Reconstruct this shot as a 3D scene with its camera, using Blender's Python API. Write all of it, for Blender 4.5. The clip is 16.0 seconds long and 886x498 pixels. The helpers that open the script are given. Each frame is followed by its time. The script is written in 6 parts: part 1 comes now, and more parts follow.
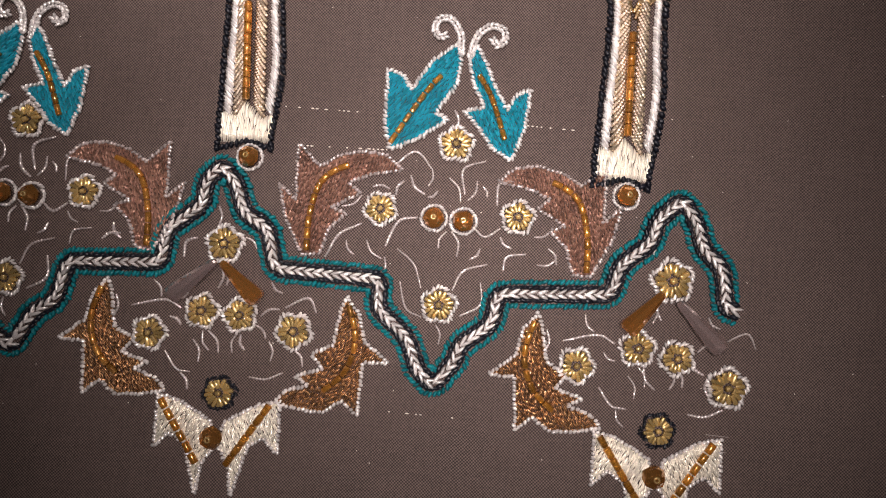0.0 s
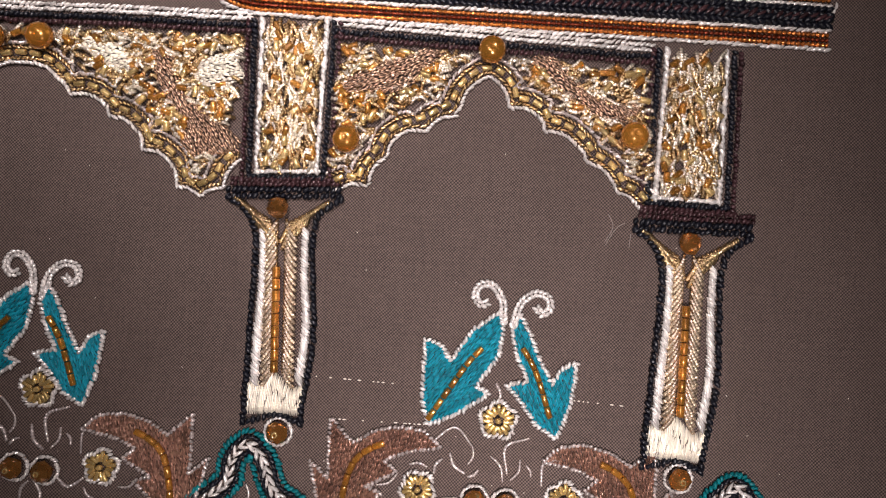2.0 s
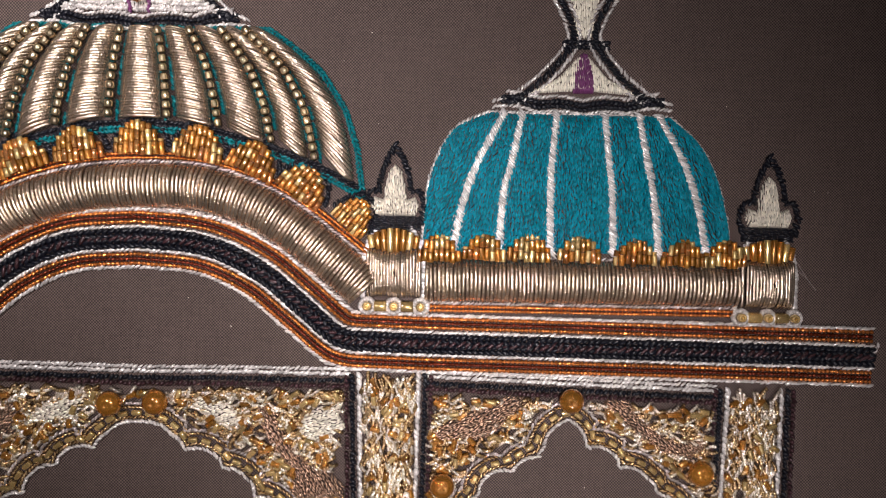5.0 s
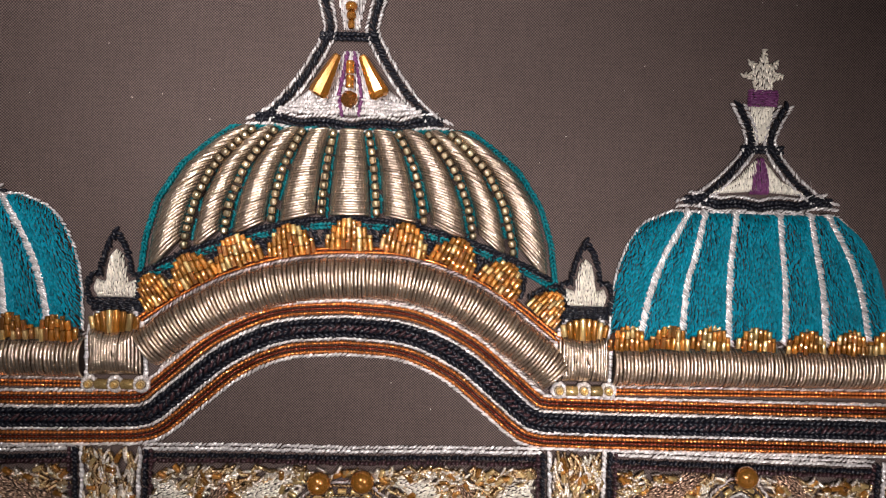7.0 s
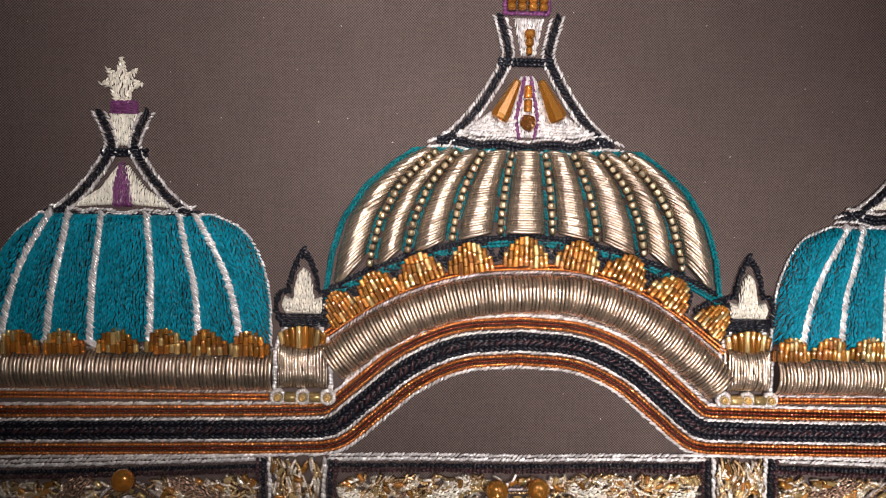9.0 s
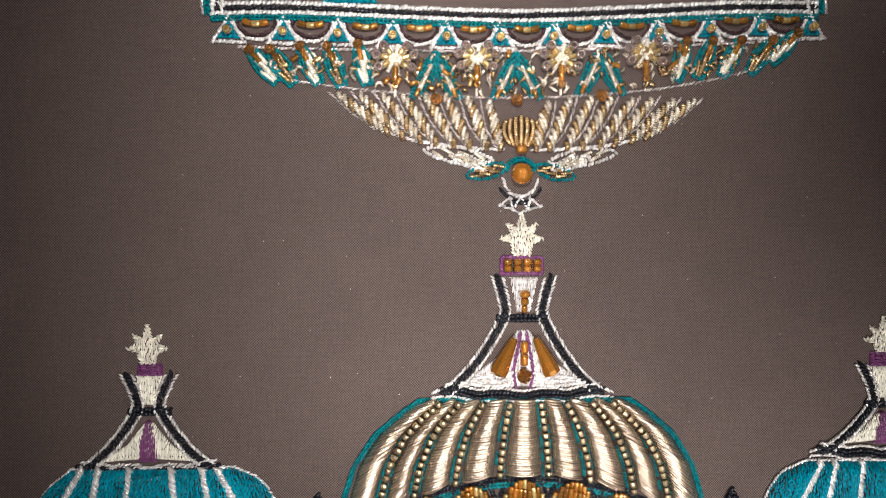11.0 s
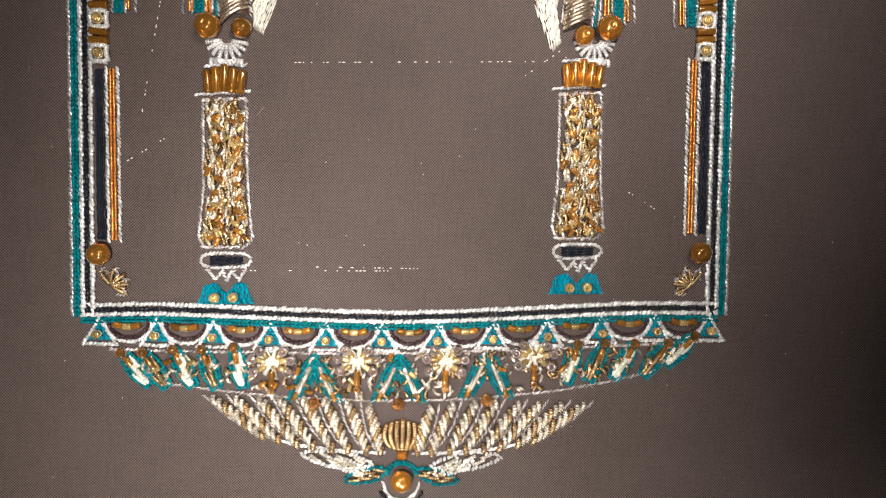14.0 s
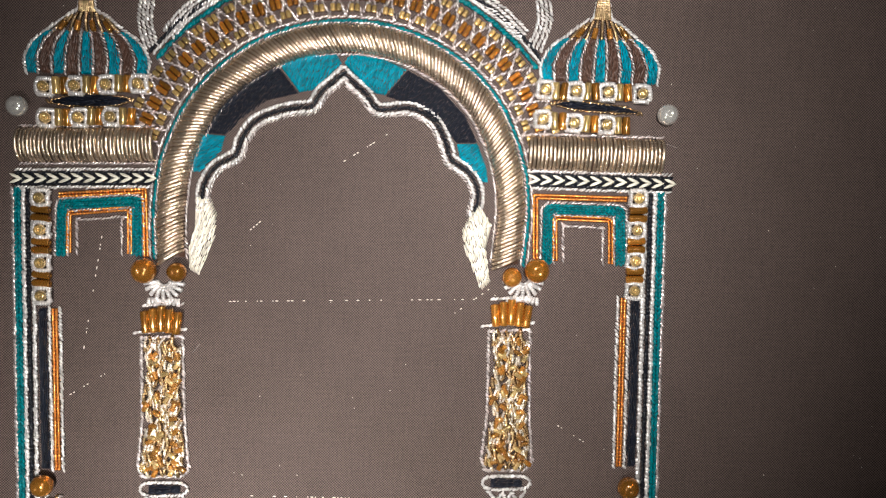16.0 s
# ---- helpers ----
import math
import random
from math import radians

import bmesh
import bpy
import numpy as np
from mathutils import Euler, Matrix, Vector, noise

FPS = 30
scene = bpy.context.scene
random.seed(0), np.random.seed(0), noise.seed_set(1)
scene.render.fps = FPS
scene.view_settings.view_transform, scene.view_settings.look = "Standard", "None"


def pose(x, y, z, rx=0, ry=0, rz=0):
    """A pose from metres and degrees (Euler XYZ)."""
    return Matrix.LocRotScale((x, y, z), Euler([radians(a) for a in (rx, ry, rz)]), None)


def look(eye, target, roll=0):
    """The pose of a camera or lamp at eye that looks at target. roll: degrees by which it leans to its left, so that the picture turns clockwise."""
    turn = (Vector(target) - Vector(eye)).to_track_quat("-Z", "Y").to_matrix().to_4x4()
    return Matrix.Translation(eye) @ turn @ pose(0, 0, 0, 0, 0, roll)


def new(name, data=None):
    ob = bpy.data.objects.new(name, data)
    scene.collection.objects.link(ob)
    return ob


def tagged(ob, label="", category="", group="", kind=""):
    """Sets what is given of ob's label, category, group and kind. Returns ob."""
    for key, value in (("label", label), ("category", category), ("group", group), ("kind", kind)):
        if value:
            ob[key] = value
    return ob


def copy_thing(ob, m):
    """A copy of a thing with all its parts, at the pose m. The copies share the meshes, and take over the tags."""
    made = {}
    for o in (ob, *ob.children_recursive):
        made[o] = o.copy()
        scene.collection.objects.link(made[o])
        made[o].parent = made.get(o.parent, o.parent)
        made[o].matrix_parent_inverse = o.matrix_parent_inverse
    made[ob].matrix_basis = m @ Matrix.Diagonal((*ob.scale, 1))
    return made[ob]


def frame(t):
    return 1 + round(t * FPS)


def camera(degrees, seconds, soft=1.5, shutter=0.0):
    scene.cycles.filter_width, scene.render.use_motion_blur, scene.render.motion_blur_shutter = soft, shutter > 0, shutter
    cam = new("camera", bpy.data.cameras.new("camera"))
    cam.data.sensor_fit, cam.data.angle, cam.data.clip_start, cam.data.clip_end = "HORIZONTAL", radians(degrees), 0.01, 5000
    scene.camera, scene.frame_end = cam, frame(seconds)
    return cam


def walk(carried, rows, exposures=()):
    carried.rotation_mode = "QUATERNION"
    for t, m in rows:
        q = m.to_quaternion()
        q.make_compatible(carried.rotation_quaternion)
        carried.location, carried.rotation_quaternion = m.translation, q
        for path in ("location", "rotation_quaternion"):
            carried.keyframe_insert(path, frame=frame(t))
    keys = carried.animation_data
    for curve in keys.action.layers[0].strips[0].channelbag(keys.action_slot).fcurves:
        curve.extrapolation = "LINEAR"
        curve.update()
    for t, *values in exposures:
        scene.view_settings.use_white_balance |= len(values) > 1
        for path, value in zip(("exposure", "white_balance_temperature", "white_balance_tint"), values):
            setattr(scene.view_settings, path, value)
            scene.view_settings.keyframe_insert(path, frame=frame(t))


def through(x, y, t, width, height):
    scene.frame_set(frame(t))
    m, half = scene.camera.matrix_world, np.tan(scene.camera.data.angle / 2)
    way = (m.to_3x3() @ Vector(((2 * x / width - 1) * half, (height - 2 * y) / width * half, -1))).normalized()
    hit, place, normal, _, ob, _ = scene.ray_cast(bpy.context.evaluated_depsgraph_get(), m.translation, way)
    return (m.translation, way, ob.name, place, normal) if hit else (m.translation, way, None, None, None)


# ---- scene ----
import bmesh
import math
import random
import numpy as np

# ---------- camera ----------
cam = camera(68.0, 16.0, soft=1.0)
PATH = [
    (0.0, 0.09293, -0.16242, 0.12254, 2.324, 1.704, 3.308),
    (0.5, 0.09166, -0.14554, 0.12339, 1.34, 2.313, 3.907),
    (1.0, 0.08697, -0.13253, 0.12469, 2.201, 2.1, 4.14),
    (1.5, 0.08346, -0.12116, 0.1206, 1.931, 1.375, 4.007),
    (2.0, 0.0812, -0.11089, 0.11721, 1.337, 1.055, 3.415),
    (2.5, 0.07737, -0.09705, 0.11845, 0.993, 1.191, 3.168),
    (3.0, 0.07188, -0.08236, 0.12061, 0.521, 0.429, 1.472),
    (3.5, 0.06503, -0.07326, 0.12463, 0.258, 0.11, 1.578),
    (3.7, 0.06364, -0.06626, 0.12602, -0.576, 0.023, 1.493),
    (5.8, 0.04875, -0.02597, 0.13206, -2.136, -1.097, 1.222),
    (6.0, 0.04114, -0.02214, 0.1346, -2.127, -1.575, 1.242),
    (6.5, 0.02902, -0.02058, 0.13556, -2.338, -2.002, 0.874),
    (7.0, 0.01504, -0.02086, 0.13618, -2.314, -2.2, 1.47),
    (7.5, 7e-05, -0.02069, 0.13557, -1.838, -2.533, 1.994),
    (8.0, -0.0139, -0.02022, 0.13669, -2.452, -2.515, 1.835),
    (8.2, -0.01794, -0.02123, 0.13734, -2.329, -2.583, 1.596),
    (10.3, -0.02436, 0.01361, 0.14313, -3.099, -1.462, -0.033),
    (10.5, -0.02155, 0.02171, 0.14348, -3.328, -0.763, -0.677),
    (11.0, -0.02589, 0.03537, 0.14944, -1.224, -3.047, 0.431),
    (11.5, -0.02802, 0.05543, 0.15262, -2.7, -4.064, 1.415),
    (12.0, -0.02699, 0.071, 0.15435, -3.15, -4.417, 1.13),
    (12.5, -0.0228, 0.08372, 0.15615, -3.665, -4.383, 1.8),
    (13.0, -0.02024, 0.09707, 0.15367, -2.881, -4.098, 2.735),
    (13.5, -0.01298, 0.10463, 0.14994, -3.515, -3.322, 2.535),
    (14.0, 0.00145, 0.10837, 0.14325, -3.205, -2.27, 1.761),
    (14.5, 0.01087, 0.12202, 0.14639, -2.757, -1.449, 2.086),
    (15.0, 0.01905, 0.13635, 0.14451, -2.623, -1.33, 2.007),
    (15.5, 0.02199, 0.15043, 0.14532, -2.924, -0.752, 2.206),
    (16.0, 0.02029, 0.1614, 0.14343, -3.515, -0.148, 2.028),
]
walk(cam, [(t, pose(x, y, z, rx, ry, rz)) for t, x, y, z, rx, ry, rz in PATH],
     exposures=[(0.0, 0.2, 6750, 15), (1.5, 0.15, 6700, 15), (3.5, -0.3, 6550, 14), (6.0, -0.35, 6400, 12), (8.0, -0.25, 6400, 12), (10.5, 0.0, 6350, 7), (12.0, 0.15, 6250, 2), (14.5, 0.35, 6350, 2), (16.0, 0.4, 6350, 3)])

# ---------- light: a room at night, lit by unseen lamps added above the cloth ---
world = bpy.data.worlds.new("room_air")
scene.world = world
world.use_nodes = True
world.node_tree.nodes["Background"].inputs[0].default_value = (1.0, 0.93, 0.86, 1)
world.node_tree.nodes["Background"].inputs[1].default_value = 0.03
scene.view_settings.exposure = 0.0


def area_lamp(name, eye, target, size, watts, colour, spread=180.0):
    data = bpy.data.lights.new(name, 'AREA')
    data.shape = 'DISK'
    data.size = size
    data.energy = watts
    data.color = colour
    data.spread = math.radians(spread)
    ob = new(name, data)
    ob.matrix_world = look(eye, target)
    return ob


# stand-ins for light near the lens; narrow spread dims the outer cloth
for lamp_x, lamp_y in ((0.097, -0.155), (0.058, -0.048), (-0.03, -0.004), (-0.022, 0.092), (0.03, 0.182)):      # small lamps added in a row over the work, along the camera's path
    area_lamp("path_fill_lamp", (lamp_x, lamp_y, 0.168), (lamp_x, lamp_y, 0.0), 0.012, 0.076, (1.0, 0.935, 0.925), 80.0)
# unseen lamp added high overhead as weak fill over the whole cloth
area_lamp("room_fill_lamp", (0.45, 0.7, 1.62), (0.0, 0.0, 0.0), 0.35, 0.9, (1.0, 0.95, 0.92))


# ---------- materials ----------
def nodes_of(name):
    m = bpy.data.materials.new(name)
    m.use_nodes = True
    nt = m.node_tree
    return m, nt, nt.nodes["Principled BSDF"]


def thread_material(name, colour, rough=0.45, metal=0.0, vary=0.5, spec=0.5, fibre=2200.0, bump=0.6, second=None):
    """Spun thread or metal wire: each stitch a little lighter or darker, fine fibre relief."""
    m, nt, b = nodes_of(name)
    geo = nt.nodes.new("ShaderNodeNewGeometry")
    tc = nt.nodes.new("ShaderNodeTexCoord")
    big = nt.nodes.new("ShaderNodeTexNoise")
    big.inputs["Scale"].default_value = 220.0
    big.inputs["Detail"].default_value = 3.0
    nt.links.new(tc.outputs["Object"], big.inputs["Vector"])
    mix = nt.nodes.new("ShaderNodeMix")
    mix.data_type = 'RGBA'
    other = second or tuple(c * (1 - vary) for c in colour)
    mix.inputs[6].default_value = (*other, 1)
    mix.inputs[7].default_value = (*colour, 1)
    add = nt.nodes.new("ShaderNodeMath")
    add.operation = 'MULTIPLY_ADD'
    add.inputs[1].default_value = 0.7
    nt.links.new(geo.outputs["Random Per Island"], add.inputs[0])
    half = nt.nodes.new("ShaderNodeMath")
    half.operation = 'MULTIPLY'
    half.inputs[1].default_value = 0.6
    nt.links.new(big.outputs["Fac"], half.inputs[0])
    nt.links.new(half.outputs[0], add.inputs[2])
    nt.links.new(add.outputs[0], mix.inputs[0])
    nt.links.new(mix.outputs[2], b.inputs["Base Color"])
    fine = nt.nodes.new("ShaderNodeTexNoise")
    fine.inputs["Scale"].default_value = fibre
    fine.inputs["Detail"].default_value = 2.0
    nt.links.new(tc.outputs["Object"], fine.inputs["Vector"])
    bp = nt.nodes.new("ShaderNodeBump")
    bp.inputs["Strength"].default_value = bump
    bp.inputs["Distance"].default_value = 0.0003
    nt.links.new(fine.outputs["Fac"], bp.inputs["Height"])
    nt.links.new(bp.outputs[0], b.inputs["Normal"])
    b.inputs["Roughness"].default_value = rough
    b.inputs["Metallic"].default_value = metal
    b.inputs["Specular IOR Level"].default_value = spec
    return m


def glass_material(name, colour, rough=0.08, through=0.45, dark=0.45, lining=0.0):
    """Coloured bead glass, each bead of a slightly different depth of colour."""
    m, nt, b = nodes_of(name)
    info = nt.nodes.new("ShaderNodeObjectInfo")
    mix = nt.nodes.new("ShaderNodeMix")
    mix.data_type = 'RGBA'
    mix.inputs[6].default_value = (*(c * dark for c in colour), 1)
    mix.inputs[7].default_value = (*colour, 1)
    nt.links.new(info.outputs["Random"], mix.inputs[0])
    nt.links.new(mix.outputs[2], b.inputs["Base Color"])
    b.inputs["Roughness"].default_value = rough
    b.inputs["Metallic"].default_value = lining      # silver-lined bore
    b.inputs["IOR"].default_value = 1.55
    b.inputs["Transmission Weight"].default_value = through
    b.inputs["Coat Weight"].default_value = 0.9
    b.inputs["Coat Roughness"].default_value = 0.04
    return m


def cloth_material():
    m, nt, b = nodes_of("brown_cotton")
    tc = nt.nodes.new("ShaderNodeTexCoord")
    sep = nt.nodes.new("ShaderNodeSeparateXYZ")
    warp = nt.nodes.new("ShaderNodeTexNoise")
    warp.inputs["Scale"].default_value = 160.0
    warp.inputs["Detail"].default_value = 2.0
    nt.links.new(tc.outputs["Object"], warp.inputs["Vector"])
    shift = nt.nodes.new("ShaderNodeVectorMath")
    shift.operation = 'MULTIPLY_ADD'
    shift.inputs[1].default_value = (0.0006, 0.0006, 0)
    nt.links.new(warp.outputs["Color"], shift.inputs[0])
    nt.links.new(tc.outputs["Object"], shift.inputs[2])
    turn = nt.nodes.new("ShaderNodeMapping")      # yarns cross so that the holes stand in staggered rows
    turn.inputs["Rotation"].default_value = (0, 0, math.radians(45))
    nt.links.new(shift.outputs[0], turn.inputs["Vector"])
    nt.links.new(turn.outputs[0], sep.inputs[0])

    def wave(socket, k):
        a = nt.nodes.new("ShaderNodeMath")
        a.operation = 'MULTIPLY'
        a.inputs[1].default_value = k
        nt.links.new(socket, a.inputs[0])
        s = nt.nodes.new("ShaderNodeMath")
        s.operation = 'SINE'
        nt.links.new(a.outputs[0], s.inputs[0])
        return s.outputs[0]

    k = math.pi / 0.00042
    sides = []
    for socket in (sep.outputs[0], sep.outputs[1]):
        ab = nt.nodes.new("ShaderNodeMath")      # rounded yarn section
        ab.operation = 'ABSOLUTE'
        nt.links.new(wave(socket, k), ab.inputs[0])
        sides.append(ab.outputs[0])
    prod = nt.nodes.new("ShaderNodeMath")          # warp and weft, with a hole where both dip
    prod.operation = 'ADD'
    nt.links.new(sides[0], prod.inputs[0])
    nt.links.new(sides[1], prod.inputs[1])
    slub = nt.nodes.new("ShaderNodeTexNoise")
    slub.inputs["Scale"].default_value = 60.0
    slub.inputs["Detail"].default_value = 6.0
    nt.links.new(tc.outputs["Object"], slub.inputs["Vector"])
    grain = nt.nodes.new("ShaderNodeTexNoise")
    grain.inputs["Scale"].default_value = 1500.0
    grain.inputs["Detail"].default_value = 2.0
    nt.links.new(tc.outputs["Object"], grain.inputs["Vector"])
    g1 = nt.nodes.new("ShaderNodeMath")
    g1.operation = 'MULTIPLY'
    g1.inputs[1].default_value = 0.16
    nt.links.new(grain.outputs["Fac"], g1.inputs[0])
    s1 = nt.nodes.new("ShaderNodeMath")
    s1.operation = 'MULTIPLY_ADD'
    s1.inputs[1].default_value = 0.34
    nt.links.new(prod.outputs[0], s1.inputs[0])
    nt.links.new(g1.outputs[0], s1.inputs[2])
    s2 = nt.nodes.new("ShaderNodeMath")
    s2.operation = 'MULTIPLY_ADD'
    s2.inputs[1].default_value = 0.07
    nt.links.new(slub.outputs["Fac"], s2.inputs[0])
    nt.links.new(s1.outputs[0], s2.inputs[2])
    last = s2.outputs[0]
    for stretch in ((2100.0, 130.0, 1.0), (130.0, 2100.0, 1.0)):
        mp = nt.nodes.new("ShaderNodeMapping")
        mp.inputs["Scale"].default_value = stretch
        nt.links.new(tc.outputs["Object"], mp.inputs["Vector"])
        yarn = nt.nodes.new("ShaderNodeTexNoise")
        yarn.inputs["Scale"].default_value = 1.0
        yarn.inputs["Detail"].default_value = 1.0
        nt.links.new(mp.outputs[0], yarn.inputs["Vector"])
        mid = nt.nodes.new("ShaderNodeMath")
        mid.operation = 'SUBTRACT'
        mid.inputs[1].default_value = 0.5
        nt.links.new(yarn.outputs["Fac"], mid.inputs[0])
        more = nt.nodes.new("ShaderNodeMath")
        more.operation = 'MULTIPLY_ADD'
        more.inputs[1].default_value = 0.085
        nt.links.new(mid.outputs[0], more.inputs[0])
        nt.links.new(last, more.inputs[2])
        last = more.outputs[0]
    ramp = nt.nodes.new("ShaderNodeValToRGB")
    ramp.color_ramp.elements[0].position = 0.37
    ramp.color_ramp.elements[0].color = (0.014, 0.01, 0.009, 1)
    ramp.color_ramp.elements[1].position = 0.8
    ramp.color_ramp.elements[1].color = (0.163, 0.115, 0.1, 1)
    nt.links.new(last, ramp.inputs[0])
    nt.links.new(ramp.outputs[0], b.inputs["Base Color"])
    bp = nt.nodes.new("ShaderNodeBump")
    bp.inputs["Strength"].default_value = 0.6
    bp.inputs["Distance"].default_value = 0.00012
    nt.links.new(s1.outputs[0], bp.inputs["Height"])
    nt.links.new(bp.outputs[0], b.inputs["Normal"])
    b.inputs["Roughness"].default_value = 0.75
    b.inputs["Specular IOR Level"].default_value = 0.25
    return m


def plain_material(name, colour, rough=0.7):
    m, nt, b = nodes_of(name)
    tc = nt.nodes.new("ShaderNodeTexCoord")
    n = nt.nodes.new("ShaderNodeTexNoise")
    n.inputs["Scale"].default_value = 8.0
    n.inputs["Detail"].default_value = 6.0
    nt.links.new(tc.outputs["Object"], n.inputs["Vector"])
    mix = nt.nodes.new("ShaderNodeMix")
    mix.data_type = 'RGBA'
    mix.inputs[6].default_value = (*(c * 0.8 for c in colour), 1)
    mix.inputs[7].default_value = (*colour, 1)
    nt.links.new(n.outputs["Fac"], mix.inputs[0])
    nt.links.new(mix.outputs[2], b.inputs["Base Color"])
    b.inputs["Roughness"].default_value = rough
    return m


CLOTH = cloth_material()
SILVER = thread_material("silver_cord", (1.0, 0.94, 0.9), 0.23, 0.5, 0.62)
PINKISH = thread_material("rose_silver_cord", (0.95, 0.83, 0.79), 0.24, 0.7, 0.75)
CREAM = thread_material("cream_cotton", (0.9, 0.84, 0.7), 0.42, 0.1, 0.5)
IVORY = thread_material("ivory_metal_thread", (0.98, 0.9, 0.76), 0.3, 0.5, 0.5)
GOLD = thread_material("gold_wire", (0.72, 0.5, 0.27), 0.22, 0.92, 0.65)
PALE = thread_material("pale_gold_wire", (0.78, 0.62, 0.47), 0.24, 0.9, 0.5)
BRONZE = thread_material("bronze_thread", (0.46, 0.25, 0.12), 0.25, 0.85, 0.85)
FEATHER = thread_material("rose_bronze_thread", (0.56, 0.37, 0.26), 0.27, 0.75, 0.75)
ROSE = thread_material("rose_brown_thread", (0.32, 0.17, 0.125), 0.28, 0.65, 0.8)
COPPER = thread_material("copper_wire", (0.75, 0.25, 0.06), 0.22, 0.85, 0.5)
RUST = thread_material("rust_wire", (0.2, 0.035, 0.012), 0.25, 0.75, 0.45)
ORANGE = thread_material("orange_wire", (0.85, 0.32, 0.07), 0.26, 0.75, 0.35)
TEAL = thread_material("teal_silk", (0.0, 0.235, 0.325), 0.38, 0.0, 0.75, 0.2)
TEAL_CORD = thread_material("teal_cord", (0.0, 0.155, 0.178), 0.4, 0.0, 0.7, 0.2)
CHAMPAGNE = thread_material("champagne_wire", (0.97, 0.86, 0.72), 0.22, 0.82, 0.55)
NAVY = thread_material("navy_cord", (0.006, 0.0065, 0.0115), 0.36, 0.0, 0.6, 0.35)
NAVY_SILK = thread_material("navy_silk", (0.009, 0.011, 0.019), 0.4, 0.0, 0.6, 0.15)
MAROON = thread_material("maroon_cord", (0.06, 0.026, 0.03), 0.34, 0.25, 0.75, 0.4)
BROWN_SILK = thread_material("brown_silk", (0.085, 0.04, 0.026), 0.4, 0.0, 0.5)
PURPLE = thread_material("purple_silk", (0.16, 0.035, 0.13), 0.4, 0.0, 0.5)
AMBER = glass_material("amber_glass", (1.0, 0.44, 0.07), 0.13, 0.72, 0.45, 0.34)
HONEY = glass_material("honey_glass", (1.0, 0.7, 0.28), 0.16, 0.55, 0.5, 0.45)
TOPAZ = glass_material("topaz_crystal", (1.0, 0.45, 0.12), 0.07, 0.8, 0.6, 0.45)
SMOKE = glass_material("smoky_crystal", (0.75, 0.58, 0.55), 0.06, 0.8, 0.7, 0.35)
CLEAR = glass_material("clear_glass", (1.0, 0.96, 0.9), 0.12, 0.4, 0.85, 0.55)
BRASS = thread_material("brass_bead", (0.6, 0.48, 0.32), 0.18, 0.95, 0.35, bump=0.02)
CHALK = thread_material("chalk", (0.7, 0.62, 0.55), 0.9, 0.0, 0.3)

# ---------- curves in the plane of the cloth, millimetres ----------
rng = random.Random(11)


def resample(pts, step, closed=False):
    p = np.array(pts, float)
    if closed:
        p = np.vstack([p, p[:1]])
    d = np.hypot(*np.diff(p, axis=0).T)
    s = np.concatenate([[0], np.cumsum(d)])
    n = max(2, int(round(s[-1] / step)) + 1)
    q = np.linspace(0, s[-1], n)
    out = np.stack([np.interp(q, s, p[:, 0]), np.interp(q, s, p[:, 1])], 1)
    return out[:-1] if closed else out


def smooth(pts, step=0.5, closed=False):
    """Evenly spaced points on a Catmull-Rom curve through a few control points."""
    p = [np.array(a, float) for a in pts]
    if len(p) == 2:
        return resample(p, step)
    n = len(p)
    ext = [p[-1]] + p + [p[0], p[1]] if closed else [2 * p[0] - p[1]] + p + [2 * p[-1] - p[-2]]
    out = []
    for i in range(n if closed else n - 1):
        a, b, c, d = ext[i:i + 4]
        for u in np.linspace(0, 1, 12, endpoint=False):
            out.append(0.5 * (2 * b + (c - a) * u + (2 * a - 5 * b + 4 * c - d) * u ** 2 + (3 * b - a - 3 * c + d) * u ** 3))
    if not closed:
        out.append(p[-1])
    return resample(out, step, closed)


def tangents(p, closed=False):
    t = (np.roll(p, -1, 0) - np.roll(p, 1, 0)) if closed else np.gradient(p, axis=0)
    return t / np.maximum(np.hypot(t[:, 0], t[:, 1])[:, None], 1e-9)


def offset(pts, d, closed=False):
    """The curve shifted d to its left."""
    p = resample(pts, 0.6, closed)
    t = tangents(p, closed)
    q = p + d * np.stack([-t[:, 1], t[:, 0]], 1)
    keep = [0]
    for i in range(1, len(q)):
        if np.dot(q[i] - q[keep[-1]], t[i]) > 0.15:
            keep.append(i)
    return q[keep]


def mirrored(pts, axis=0.0):
    return [(2 * axis - x, y) for x, y in pts]


def moved(pts, dx, dy):
    return [(x + dx, y + dy) for x, y in pts]


def edge_distance(q, poly):
    """How far each point lies from the edge of a polygon."""
    a = np.array(poly, float)
    ab = np.roll(a, -1, 0) - a
    w = np.asarray(q, float)[:, None, :] - a[None]
    u = np.clip((w * ab).sum(2) / np.maximum((ab * ab).sum(1), 1e-9), 0, 1)
    return np.hypot(*np.moveaxis(w - u[..., None] * ab, 2, 0)).min(1)


